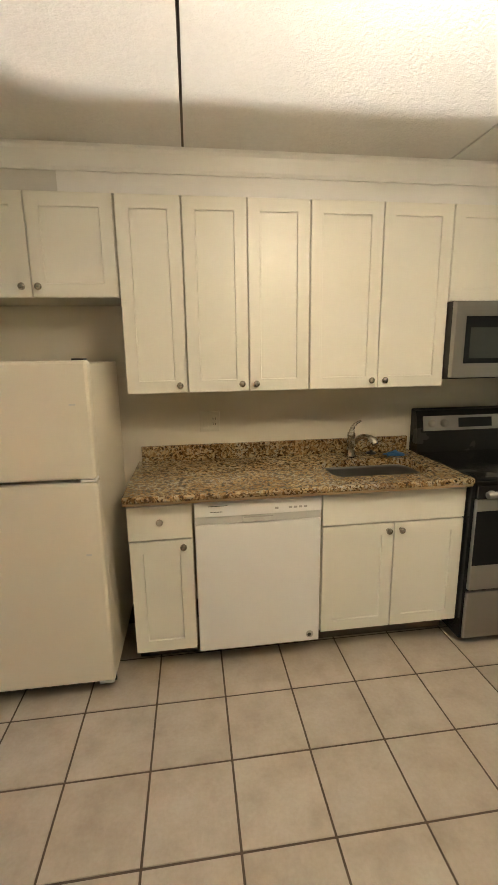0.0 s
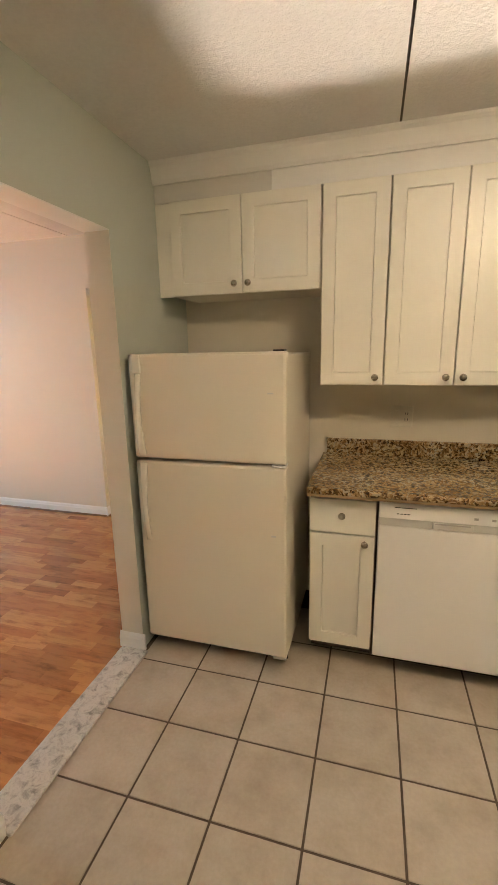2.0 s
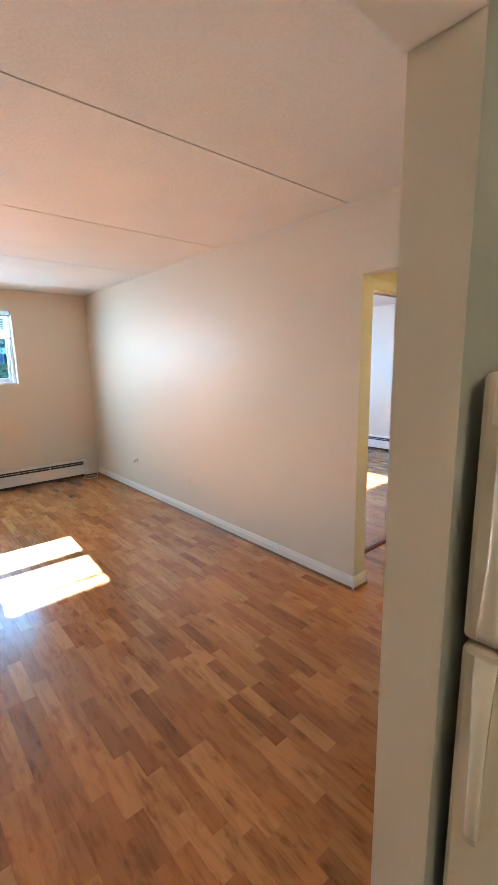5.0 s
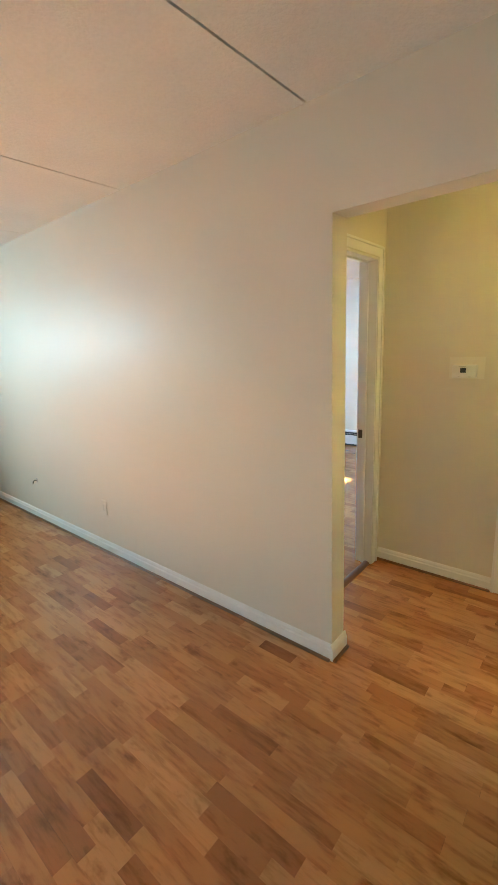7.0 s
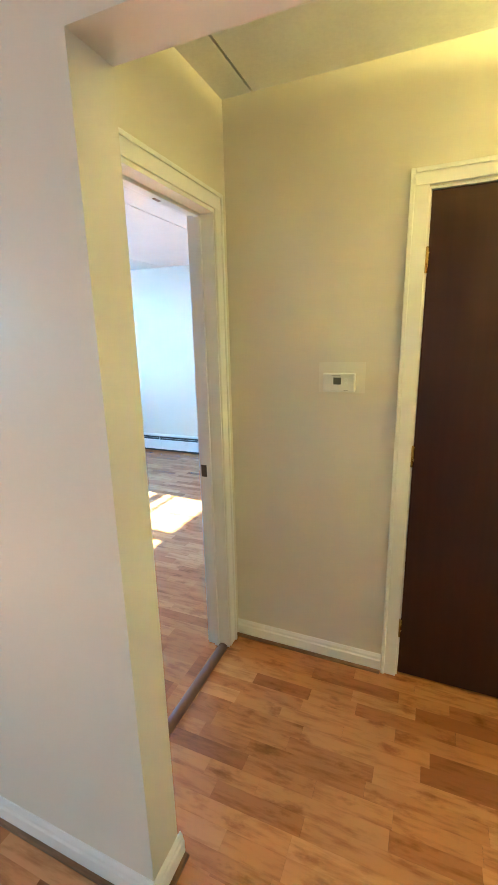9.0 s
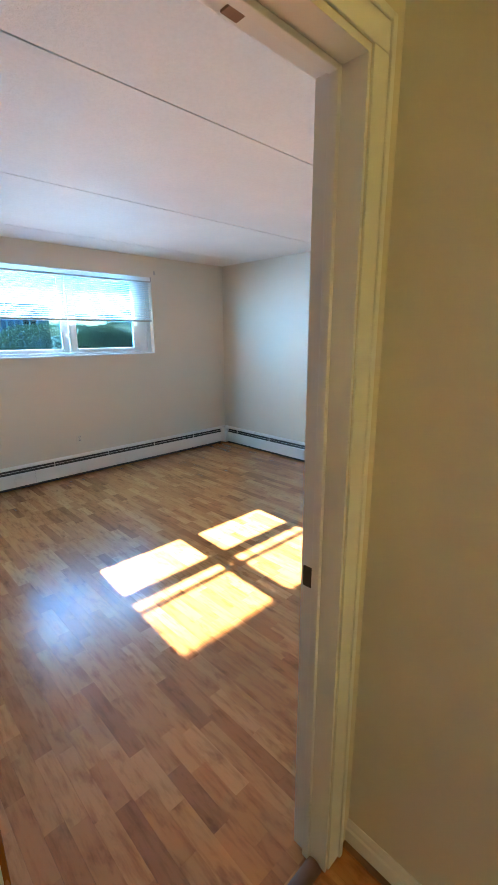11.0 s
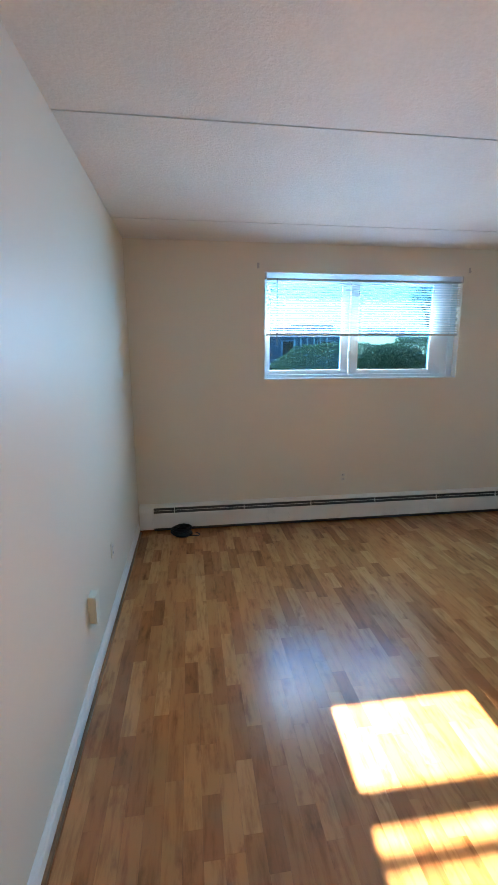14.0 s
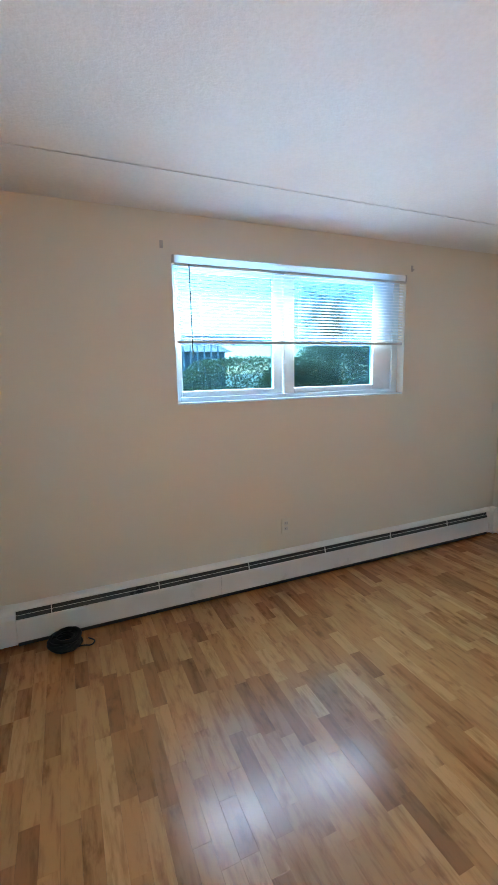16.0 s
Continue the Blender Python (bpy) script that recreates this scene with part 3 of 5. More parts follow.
# ---- windows ----
def window(name, d, mirrored=False):
    """Two-light vinyl window in the outer wall; d: shift along the wall."""
    w = tagged(new(name), "white vinyl two-light window set deep in the wall", "window", kind="structure")
    w.location = (-6.88, 3.02 + d, SILL)
    y0, y1 = 2.13 + d, 3.915 + d
    a, b, c, e = 2.193 + d, 2.844 + d, 2.997 + d, 3.685 + d
    x0, x1 = -6.955, -6.868
    zb, zt = 1.392, 2.125

    def bars(*rows, bevel=0.0):
        if mirrored:
            rows = [(p, q, y0 + y1 - v, y0 + y1 - u, m, n) for p, q, u, v, m, n in rows]
        return B(*rows, bevel=bevel)
    part("window_frame", bars((x0, x1, y0 + 0.001, y0 + 0.035, SILL + 0.001, HEAD - 0.001), (x0, x1, y1 - 0.055, y1 - 0.001, SILL + 0.001, HEAD - 0.001),
        (x0, x1, y0 + 0.035, y1 - 0.055, SILL + 0.001, SILL + 0.040), (x0, x1, y0 + 0.035, y1 - 0.055, HEAD - 0.03, HEAD - 0.001), bevel=0.003), SKYLIT_VINYL, w)
    for s0, s1, g0, g1, xs in ((y0 + 0.0355, 2.915 + d, a, b, -6.925), (2.917 + d, y1 - 0.0555, c, e, -6.900)):
        sash = part("sash", bars((xs - 0.02, xs + 0.02, s0, g0, SILL + 0.041, HEAD - 0.031), (xs - 0.02, xs + 0.02, g1, s1, SILL + 0.041, HEAD - 0.031),
            (xs - 0.02, xs + 0.02, g0, g1, SILL + 0.041, zb), (xs - 0.02, xs + 0.02, g0, g1, zt, HEAD - 0.031), bevel=0.003), SKYLIT_VINYL, w)
        pane = part("pane", bars((xs - 0.003, xs + 0.003, g0, g1, zb, zt)), GLASS, sash, "window pane tinted to dim the view outside")
        # no shadow from the pane, so its dimming tint leaves the sun alone
        pane.visible_shadow = False
    part("screen_bar", bars((-7.032, -7.014, y0 + 0.002, y1 - 0.002, 1.690, 1.765)), SKYLIT_VINYL, w)
    part("latch", bars((-6.879, -6.862, 2.90 + d, 2.935 + d, 1.50, 1.56), bevel=0.004), SKYLIT_VINYL, w)
    part("window_sill", bars((-6.867, XW - 0.001, y0 + 0.001, y1 - 0.001, SILL + 0.0005, SILL + 0.012), bevel=0.003), SKYLIT_VINYL, w)
    return w


window("window_1", 0.0)
window("window_2", -4.05, True)


def slat_bm(y0, y1):
    bm = bmesh.new()
    tilt = radians(20)
    rows = []
    for k in range(5):
        u = (k / 4 - 0.5) * 0.025
        arch = 0.0026 * (1 - (2 * u / 0.025) ** 2)
        rows.append((u * math.cos(tilt) + arch * math.sin(tilt), -u * math.sin(tilt) + arch * math.cos(tilt)))
    outline = rows + [(x, z - 0.0007) for x, z in rows[::-1]]
    return extrude_profile(bm, outline, "y", y0, y1)


def blind(d, bottom, label):
    y0, y1 = 2.142 + d, 3.903 + d
    t = thing("window_blind", (-6.815, 3.02 + d, HEAD), label, "blind")
    part("headrail", B((-6.842, -6.792, y0, y1, HEAD - 0.045, HEAD - 0.003), bevel=0.003), SLAT, t, "white translucent headrail")
    for y in (y0 - 0.008, y1 - 0.004):
        part("bracket", B((-6.846, -6.788, y, y + 0.012, HEAD - 0.052, HEAD - 0.001), bevel=0.001), GREY_PLASTIC, t, "grey end bracket")
    part("valance_strip", B((-6.791, -6.786, y0 + 0.004, y1 - 0.004, HEAD - 0.062, HEAD - 0.047)), GREY_PLASTIC, t)
    me = None
    z = HEAD - 0.068
    while z > bottom + 0.02:
        if me is None:
            s = part("slat", slat_bm(y0 + 0.006, y1 - 0.006), SLAT, t)
            me = s.data
        else:
            s = new("slat", me)
            s.parent = t
            s.matrix_parent_inverse = Matrix.Translation(t.location).inverted()
        s.location = (-6.815, 0, z)
        z -= 0.0205
    # rail coloured grey for the shade on it
    part("bottom_rail", B((-6.829, -6.801, y0 + 0.004, y1 - 0.004, bottom - 0.008, bottom + 0.010), bevel=0.003), GREY_PLASTIC, t, "grey-shadowed bottom rail")
    for y in (y0 + 0.16, (y0 + y1) / 2 - 0.02, y1 - 0.16):
        part("ladder_cord", B((-6.8020, -6.8008, y, y + 0.0014, bottom, HEAD - 0.046), (-6.8292, -6.8280, y, y + 0.0014, bottom, HEAD - 0.046)), SKYLIT_VINYL, t)
    part("tilt_wand", tube(bmesh.new(), [(-6.784, y0 + 0.09, HEAD - 0.05), (-6.783, y0 + 0.092, 1.60)], 0.0035, 8), WAND, t, "dark tilt wand")
    return t


blind(0.0, 1.694, "white horizontal slat blind lowered over half the window")
blind(-4.05, 1.875, "white horizontal slat blind partly lowered in the living room")
for y, z in ((2.075, 2.246), (3.965, 2.246)):
    b = thing("curtain_bracket", (XW, y, z), "small grey leftover curtain rod bracket on the wall", "bracket", "curtain brackets")
    part("bracket_plate", B((XW, XW + 0.004, y - 0.010, y + 0.010, z - 0.022, z + 0.022), bevel=0.001), GREY_PLASTIC, b)
    part("bracket_hook", B((XW + 0.004, XW + 0.022, y - 0.005, y + 0.005, z - 0.016, z - 0.008), bevel=0.001), GREY_PLASTIC, b)


# ---- baseboard heaters ----
def heater(to_world, s0, s1, breaks, label):
    """Hot-water baseboard heater; to_world maps (along, out of the wall) to x, y."""
    def prism(outline, a, b, material, name, parent, lab=""):
        bm = bmesh.new()
        ends = []
        for s in (a, b):
            ends.append([bm.verts.new((*to_world(s, d), z)) for d, z in outline])
        n = len(outline)
        for k in range(n):
            bm.faces.new((ends[0][k], ends[0][(k + 1) % n], ends[1][(k + 1) % n], ends[1][k]))
        bm.faces.new(ends[0][::-1])
        bm.faces.new(ends[1])
        bmesh.ops.recalc_face_normals(bm, faces=bm.faces)
        return part(name, bm, material, parent, lab)
    t = thing("baseboard_heater", (*to_world((s0 + s1) / 2, 0.03), 0), label, "heater")
    prism([(0.0, 0.005), (0.003, 0.005), (0.003, 0.214), (0.030, 0.218), (0.045, 0.210), (0.048, 0.213), (0.046, 0.221), (0.030, 0.231), (0.0, 0.236)], s0, s1, HEATER, "back_panel", t)
    # solid dark core also paints the shade in the slot and under the cover
    prism([(0.004, 0.004), (0.052, 0.004), (0.052, 0.160), (0.040, 0.180), (0.036, 0.208), (0.006, 0.209)], s0 + 0.12, s1 - 0.06, DARK_PLASTIC, "fin_shade_core", t, "dark block for the heating fins and the shade in slot and gap")
    cuts = [s0 + 0.118] + list(breaks) + [s1 - 0.055]
    for a, b in zip(cuts, cuts[1:]):
        prism([(0.058, 0.030), (0.061, 0.030), (0.062, 0.150), (0.060, 0.161), (0.054, 0.164), (0.054, 0.161), (0.058, 0.158), (0.059, 0.150)], a + 0.0008, b - 0.0008, HEATER, "front_cover", t)
    prism([(0.047, 0.1850), (0.052, 0.1875), (0.0505, 0.1895), (0.0455, 0.187)], s0 + 0.12, s1 - 0.06, HEATER, "damper", t, "thin damper blade")
    k = s0 + 0.30
    while k < s1 - 0.1:
        prism([(0.044, 0.172), (0.059, 0.162), (0.059, 0.165), (0.044, 0.214)], k, k + 0.004, HEATER, "cover_clip", t)
        k += 0.62
    for a, b in ((s0, s0 + 0.117), (s1 - 0.054, s1)):
        prism([(0.0, 0.018), (0.060, 0.018), (0.064, 0.022), (0.065, 0.175), (0.060, 0.202), (0.046, 0.222), (0.0, 0.239)], a, b, HEATER, "end_cap", t)
    return t


heater(lambda s, d: (XW + d, s), 1.016, 4.975, (2.35, 3.72), "long white hot-water baseboard heater under the window")
heater(lambda s, d: (-s, 5.04 - d), 3.7, 6.735, (5.2,), "white hot-water baseboard heater along the bedroom side wall")
heater(lambda s, d: (XW + d, s), -3.9, 0.62, (-2.6, -1.1), "white hot-water baseboard heater under the living room window")
structure("heater_corner_box", B((XW + 0.001, XW + 0.068, 4.976, 5.039, 0, 0.240), bevel=0.004), HEATER, "white heater corner cover")


# ---- wall fittings ----
def wall_plate(name, at, normal, w, h, label, slots="duplex", material=IVORY):
    """Plate on a wall; normal: '+x', '-y' or '+y'."""
    x, y, z = at
    t = thing(name, at, label, "outlet" if slots else "plate")

    def bx(u0, u1, d0, d1, z0, z1, **k):
        if normal == "+x":
            return B((x + d0, x + d1, y + u0, y + u1, z + z0, z + z1), **k)
        if normal == "-y":
            return B((x + u0, x + u1, y - d1, y - d0, z + z0, z + z1), **k)
        return B((x + u0, x + u1, y + d0, y + d1, z + z0, z + z1), **k)
    part("cover_plate", bx(-w / 2, w / 2, 0.0, 0.006, -h / 2, h / 2, bevel=0.0025), material, t)
    for zc in ((-0.02, 0.02) if slots else ()):
        part("socket", bx(-0.016, 0.016, 0.0061, 0.0085, zc - 0.013, zc + 0.013, bevel=0.001), BAND_GREY if material is IVORY else material, t)
        part("slot", bx(-0.008, -0.0055, 0.0086, 0.0092, zc - 0.005, zc + 0.006), DARK_PLASTIC, t)
        part("slot", bx(0.0055, 0.008, 0.0086, 0.0092, zc - 0.005, zc + 0.006), DARK_PLASTIC, t)
    part("screw", bx(-0.003, 0.003, 0.0061, 0.0072, -0.003, 0.003), GREY_PLASTIC, t)
    return t


wall_plate("wall_outlet", (XW, 2.872, 0.41), "+x", 0.07, 0.115, "ivory duplex outlet low on the window wall")
wall_plate("phone_jack", (XW, 4.965, 1.15), "+x", 0.045, 0.09, "small ivory jack plate beside the room corner", slots="")
wall_plate("wall_outlet", (-5.555, 1.0, 0.40), "+y", 0.06, 0.09, "ivory duplex outlet low on the side wall")
wall_plate("wall_outlet", (-4.37, 0.79, 0.37), "-y", 0.07, 0.115, "painted-over duplex outlet on the living room wall", material=PAINT)
t = thing("cable_stub", (-5.526, 0.79, 0.389), "short dark cable stub poking from a wall hole", "cable")
part("hole_plate", lathe(bmesh.new(), [(0.022, 0.0), (0.022, 0.003), (0.012, 0.004), (0.010, 0.002)], (-5.526, 0.79, 0.389), "-y", 16), GREY_PLASTIC, t)
part("cable_end", tube(bmesh.new(), curve_points([(-5.526, 0.788, 0.389), (-5.524, 0.765, 0.392), (-5.517, 0.748, 0.380), (-5.512, 0.743, 0.366)], 5), 0.0045, 8), BLACK_CORD, t)
t = thing("junction_box", (-4.985, 1.0, 0.385), "raised ivory surface-mounted junction box on the side wall", "junction box")
part("box_body", B((-5.020, -4.950, 1.0, 1.032, 0.318, 0.450), bevel=0.004), IVORY, t)
part("box_cover", B((-5.022, -4.948, 1.0321, 1.037, 0.316, 0.452), bevel=0.002), IVORY, t)

t = thing("thermostat", (-2.137, 1.903, 1.344), "white digital thermostat on a patch of older paint", "thermostat")
part("paint_patch", B((-2.225, -2.035, 1.9015, 1.9029, 1.300, 1.425)), OLD_PAINT, t, "lighter rectangle of older paint")
body = part("thermostat_body", B((-2.203, -2.071, 1.873, 1.9012, 1.306, 1.382), bevel=0.006), WHITE_PLASTIC, t)
part("display", B((-2.158, -2.127, 1.8718, 1.8732, 1.337, 1.365), bevel=0.0004), LCD, body, "small dark display")
for z in (1.342, 1.357):
    part("button", B((-2.113, -2.101, 1.8705, 1.8735, z - 0.005, z + 0.005), bevel=0.002), WHITE_PLASTIC, body)
part("maker_mark", B((-2.166, -2.130, 1.8722, 1.8731, 1.3715, 1.3745)), GREY_PLASTIC, body)
part("slot_mark", B((-2.17, -2.15, 1.8722, 1.8731, 1.313, 1.3145)), GREY_PLASTIC, body)
part("slot_mark", B((-2.115, -2.098, 1.8722, 1.8731, 1.312, 1.3145)), GREY_PLASTIC, body)

# coil of black cable on the bedroom floor
t = thing("cable_coil", (-6.66, 1.375, 0), "small coil of black cable lying by the heater", "cable")
rng = random.Random(3)
pts = []
for k in range(150):
    a = 2 * math.pi * k / 22
    r = 0.066 + 0.017 * math.sin(k * 0.33) + rng.uniform(-0.003, 0.003)
    pts.append((-6.645 + r * math.cos(a), 1.375 + r * math.sin(a), 0.012 + 0.052 * k / 150 + rng.uniform(-0.002, 0.002)))
part("coil", tube(bmesh.new(), pts, 0.0115, 8), BLACK_CORD, t)
part("coil_tail", tube(bmesh.new(), curve_points([pts[0], (-6.60, 1.46, 0.006), (-6.585, 1.51, 0.006), (-6.62, 1.53, 0.006), (-6.66, 1.50, 0.006)], 6), 0.004, 6), BLACK_CORD, t)
t = thing("cable_loop", (-6.62, 0.66, 0), "grey cable loop on the floor by the heater end", "cable")
part("loop", tube(bmesh.new(), curve_points([(-6.72, 0.73, 0.03), (-6.62, 0.70, 0.008), (-6.52, 0.60, 0.006), (-6.58, 0.50, 0.006), (-6.68, 0.55, 0.006), (-6.62, 0.66, 0.012)], 8), 0.005, 7), GREY_PLASTIC, t)


# ---- ceiling lamps ----
def ceiling_lamp(cx, cy, half, z_top, z_low, top, glass, label, round_dish=False):
    t = thing("ceiling_lamp", (cx, cy, top), label, "ceiling lamp")
    part("canopy", lathe(bmesh.new(), [(half * 0.27, 0.0), (half * 0.30, 0.002), (half * 0.30, top - z_top - 0.0045)], (cx, cy, z_top + 0.0045), "z", 32), NICKEL, t)
    part("stem", tube(bmesh.new(), [(cx + 0.03, cy, z_top + 0.014), (cx + 0.03, cy, z_low + 0.003)], 0.005, 8), NICKEL, t)
    bm = bmesh.new()
    rings = []
    corner = half * (1.0 if round_dish else 0.22)
    for h, z in ((half * 0.62, z_low), (half * 0.9, z_low + (z_top - z_low) * 0.35), (half, z_top), (half - 0.004, z_top), (half * 0.88, z_low + (z_top - z_low) * 0.38), (half * 0.6, z_low + 0.004)):
        ring = []
        for q in range(4):
            for j in range(6):
                a = math.pi / 2 * (q + j / 5)
                sx, sy = ((1, 1), (-1, 1), (-1, -1), (1, -1))[q]
                c = min(corner, h)
                ring.append(bm.verts.new((cx + sx * (h - c) + c * math.cos(a), cy + (sy * (h - c) + c * math.sin(a)) * (1 if round_dish else 0.79), z)))
        rings.append(ring)
    n = len(rings[0])
    for a, b in zip(rings, rings[1:]):
        for k in range(n):
            bm.faces.new((a[k], a[(k + 1) % n], b[(k + 1) % n], b[k]))
    bm.faces.new(rings[0][::-1])
    bm.faces.new(rings[-1])
    bmesh.ops.remove_doubles(bm, verts=bm.verts[:], dist=1e-5)
    bmesh.ops.recalc_face_normals(bm, faces=bm.faces)
    part("glass_dish", bm, glass, t, "lit frosted glass dish")
    # unseen liner added to keep the dish's glow off the ceiling
    tray = bmesh.new()
    loops = []
    for h, z in ((half * 0.58, z_low + 0.005), (half * 0.865, z_low + (z_top - z_low) * 0.40), (half - 0.006, z_top - 0.0006)):
        loop = []
        for q in range(4):
            for j in range(6):
                a = math.pi / 2 * (q + j / 5)
                sx, sy = ((1, 1), (-1, 1), (-1, -1), (1, -1))[q]
                c = min(corner, h)
                loop.append(tray.verts.new((cx + sx * (h - c) + c * math.cos(a), cy + (sy * (h - c) + c * math.sin(a)) * (1 if round_dish else 0.79), z)))
        loops.append(loop)
    for a, b in zip(loops, loops[1:]):
        for k in range(n):
            tray.faces.new((a[k], a[(k + 1) % n], b[(k + 1) % n], b[k]))
    tray.faces.new(loops[0])
    bmesh.ops.remove_doubles(tray, verts=tray.verts[:], dist=1e-5)
    part("glow_blocker", tray, WHITE_PLASTIC, t)
    return t


ceiling_lamp(0.70, -1.75, 0.19, 2.311, 2.235, ZC, LAMP_GLASS, "square frosted glass dish lamp hung under the kitchen ceiling")
ceiling_lamp(-0.72, 1.42, 0.13, 2.31, 2.25, 2.45, HALL_GLASS, "round glass dish lamp under the hall ceiling", True)


# ---- kitchen ----
def shaker(bm, x0, x1, z0, z1, y, rail=0.058):
    """Shaker front: frame 19 mm thick with the panel set back; y is its face."""
    e, s, r = 0.0016, 0.003, 0.008
    loops = []
    for ins, dy in ((0, 0.019), (0, e), (e, 0), (rail, 0), (rail + s, r)):
        loops.append([bm.verts.new((px, y + dy, pz)) for px, pz in ((x0 + ins, z0 + ins), (x1 - ins, z0 + ins), (x1 - ins, z1 - ins), (x0 + ins, z1 - ins))])
    for p, q in zip(loops, loops[1:]):
        for k in range(4):
            bm.faces.new((p[k], p[(k + 1) % 4], q[(k + 1) % 4], q[k]))
    bm.faces.new(loops[0][::-1])
    bm.faces.new(loops[-1])
    bmesh.ops.recalc_face_normals(bm, faces=bm.faces)
    return bm


def cabinet_knob(parent, x, y, z):
    part("knob", lathe(bmesh.new(), [(0.008, 0), (0.0065, 0.004), (0.006, 0.012), (0.010, 0.016), (0.0155, 0.020), (0.016, 0.025), (0.012, 0.030), (0.004, 0.0315)], (x, y, z), "-y", 20), NICKEL, parent, "round brushed nickel knob")


def cabinet(name, x0, x1, z0, z1, depth, fronts, label, group, toe=False):
    """fronts: rows of (kind, x0, x1, z0, z1, knob x, knob z)."""
    y = -depth
    t = thing(name, ((x0 + x1) / 2, y / 2, 0 if toe else z0), label, "cabinet", group)
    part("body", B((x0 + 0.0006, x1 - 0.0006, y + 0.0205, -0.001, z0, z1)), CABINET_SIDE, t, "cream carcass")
    for kind, a, b, c, d, kx, kz in fronts:
        bm = bmesh.new()
        if kind == "slab":
            box(bm, a + 0.0015, b - 0.0015, y, y + 0.019, c, d, bevel=0.002)
        else:
            shaker(bm, a + 0.0028, b - 0.0028, c, d, y)
        f = part("drawer_front" if kind == "slab" else "door", bm, CABINET, t, "flat white front" if kind == "slab" else "white shaker door")
        if kx is not None:
            cabinet_knob(f, kx, y, kz)
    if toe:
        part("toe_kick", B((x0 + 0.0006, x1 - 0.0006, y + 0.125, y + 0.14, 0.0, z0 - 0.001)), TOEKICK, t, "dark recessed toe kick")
    return t


U0, U1 = 1.335, 2.226
cabinet("wall_cabinet", -1.055, -0.297, 1.783, U1, 0.335, (("door", -1.053, -0.678, 1.785, U1, -0.715, 1.828), ("door", -0.678, -0.299, 1.785, U1, -0.645, 1.828)), "short white shaker wall cabinet over the refrigerator", "wall cabinets")
cabinet("wall_cabinet", -0.296, 0.001, U0, U1, 0.335, (("door", -0.294, 0.0, U0, U1, -0.037, 1.372),), "narrow tall white shaker wall cabinet with one door", "wall cabinets")
cabinet("wall_cabinet", 0.002, 0.612, U0, U1, 0.335, (("door", 0.003, 0.306, U0, U1, 0.268, 1.372), ("door", 0.306, 0.611, U0, U1, 0.340, 1.372)), "tall white shaker wall cabinet with two doors", "wall cabinets")
cabinet("wall_cabinet", 0.613, 1.346, U0, U1, 0.335, (("door", 0.614, 0.980, U0, U1, 0.941, 1.374), ("door", 0.980, 1.345, U0, U1, 1.014, 1.374)), "tall white shaker wall cabinet with two doors above the sink", "wall cabinets")
cabinet("wall_cabinet", 1.347, 2.107, 1.768, U1, 0.335, (("door", 1.348, 1.727, 1.770, U1, 1.69, 1.81), ("door", 1.727, 2.106, 1.770, U1, 1.764, 1.81)), "short white shaker wall cabinet over the microwave", "wall cabinets")
cabinet("wall_cabinet", 2.108, 2.598, U0, U1, 0.335, (("door", 2.11, 2.596, U0, U1, 2.15, 1.374),), "tall white shaker wall cabinet beside the microwave", "wall cabinets")
structure("cabinet_filler", B((-1.1315, -1.0555, -0.322, -0.302, 1.783, U1), bevel=0.001), CABINET, "white filler strip beside the wall cabinet")

# fascia and crown above the wall cabinets
structure("cabinet_fascia", B((-1.1315, -0.531, -0.3225, -0.302, U1 + 0.002, 2.325)), FASCIA, "greyish fascia board above the refrigerator cabinet")
crown = structure("cabinet_fascia", B((-0.530, 2.598, -0.324, -0.302, U1 + 0.002, 2.325)), TRIM, "white painted fascia above the wall cabinets")
structure("soffit", B((-1.1315, 2.598, -0.3015, -0.001, U1 + 0.002, ZC - 0.001)), PAINT)
part("crown_moulding", extrude_profile(bmesh.new(), [(-0.324, 2.312), (-0.334, 2.312), (-0.337, 2.320), (-0.341, 2.327), (-0.352, 2.385), (-0.362, 2.397), (-0.364, ZC - 0.001), (-0.302, ZC - 0.001), (-0.302, 2.3255), (-0.324, 2.3255)], "x", -1.1315, 2.598), TRIM, crown, "white crown moulding with a stepped edge")

cabinet("base_cabinet", -0.299, -0.004, 0.112, 0.872, 0.615, (("slab", -0.298, -0.006, 0.692, 0.852, -0.152, 0.782), ("door", -0.298, -0.006, 0.114, 0.683, -0.050, 0.655)), "narrow white base cabinet with a drawer above a door", "base cabinets", True)
cabinet("base_cabinet", 0.610, 1.348, 0.128, 0.697, 0.615, (("slab", 0.611, 1.347, 0.702, 0.856, None, 0), ("door", 0.611, 0.978, 0.130, 0.694, 0.944, 0.660), ("door", 0.978, 1.347, 0.130, 0.694, 1.010, 0.660)), "white sink base cabinet with two shaker doors", "base cabinets", True)
cabinet("base_cabinet", 2.112, 2.598, 0.112, 0.872, 0.615, (("slab", 2.113, 2.597, 0.692, 0.852, 2.35, 0.782), ("door", 2.113, 2.597, 0.114, 0.683, 2.15, 0.655)), "white base cabinet with a drawer above a door", "base cabinets", True)

# worktop with the sink cut-out
SX0, SX1, SY0, SY1 = 0.700, 1.225, -0.525, -0.195
bm = B((-0.305, SX0, -0.655, -0.0005, 0.8735, 0.914), (SX1, 1.350, -0.655, -0.0005, 0.8735, 0.914), (SX0, SX1, -0.655, SY0, 0.8735, 0.914), (SX0, SX1, SY1, -0.0005, 0.8735, 0.914))
R = 0.075
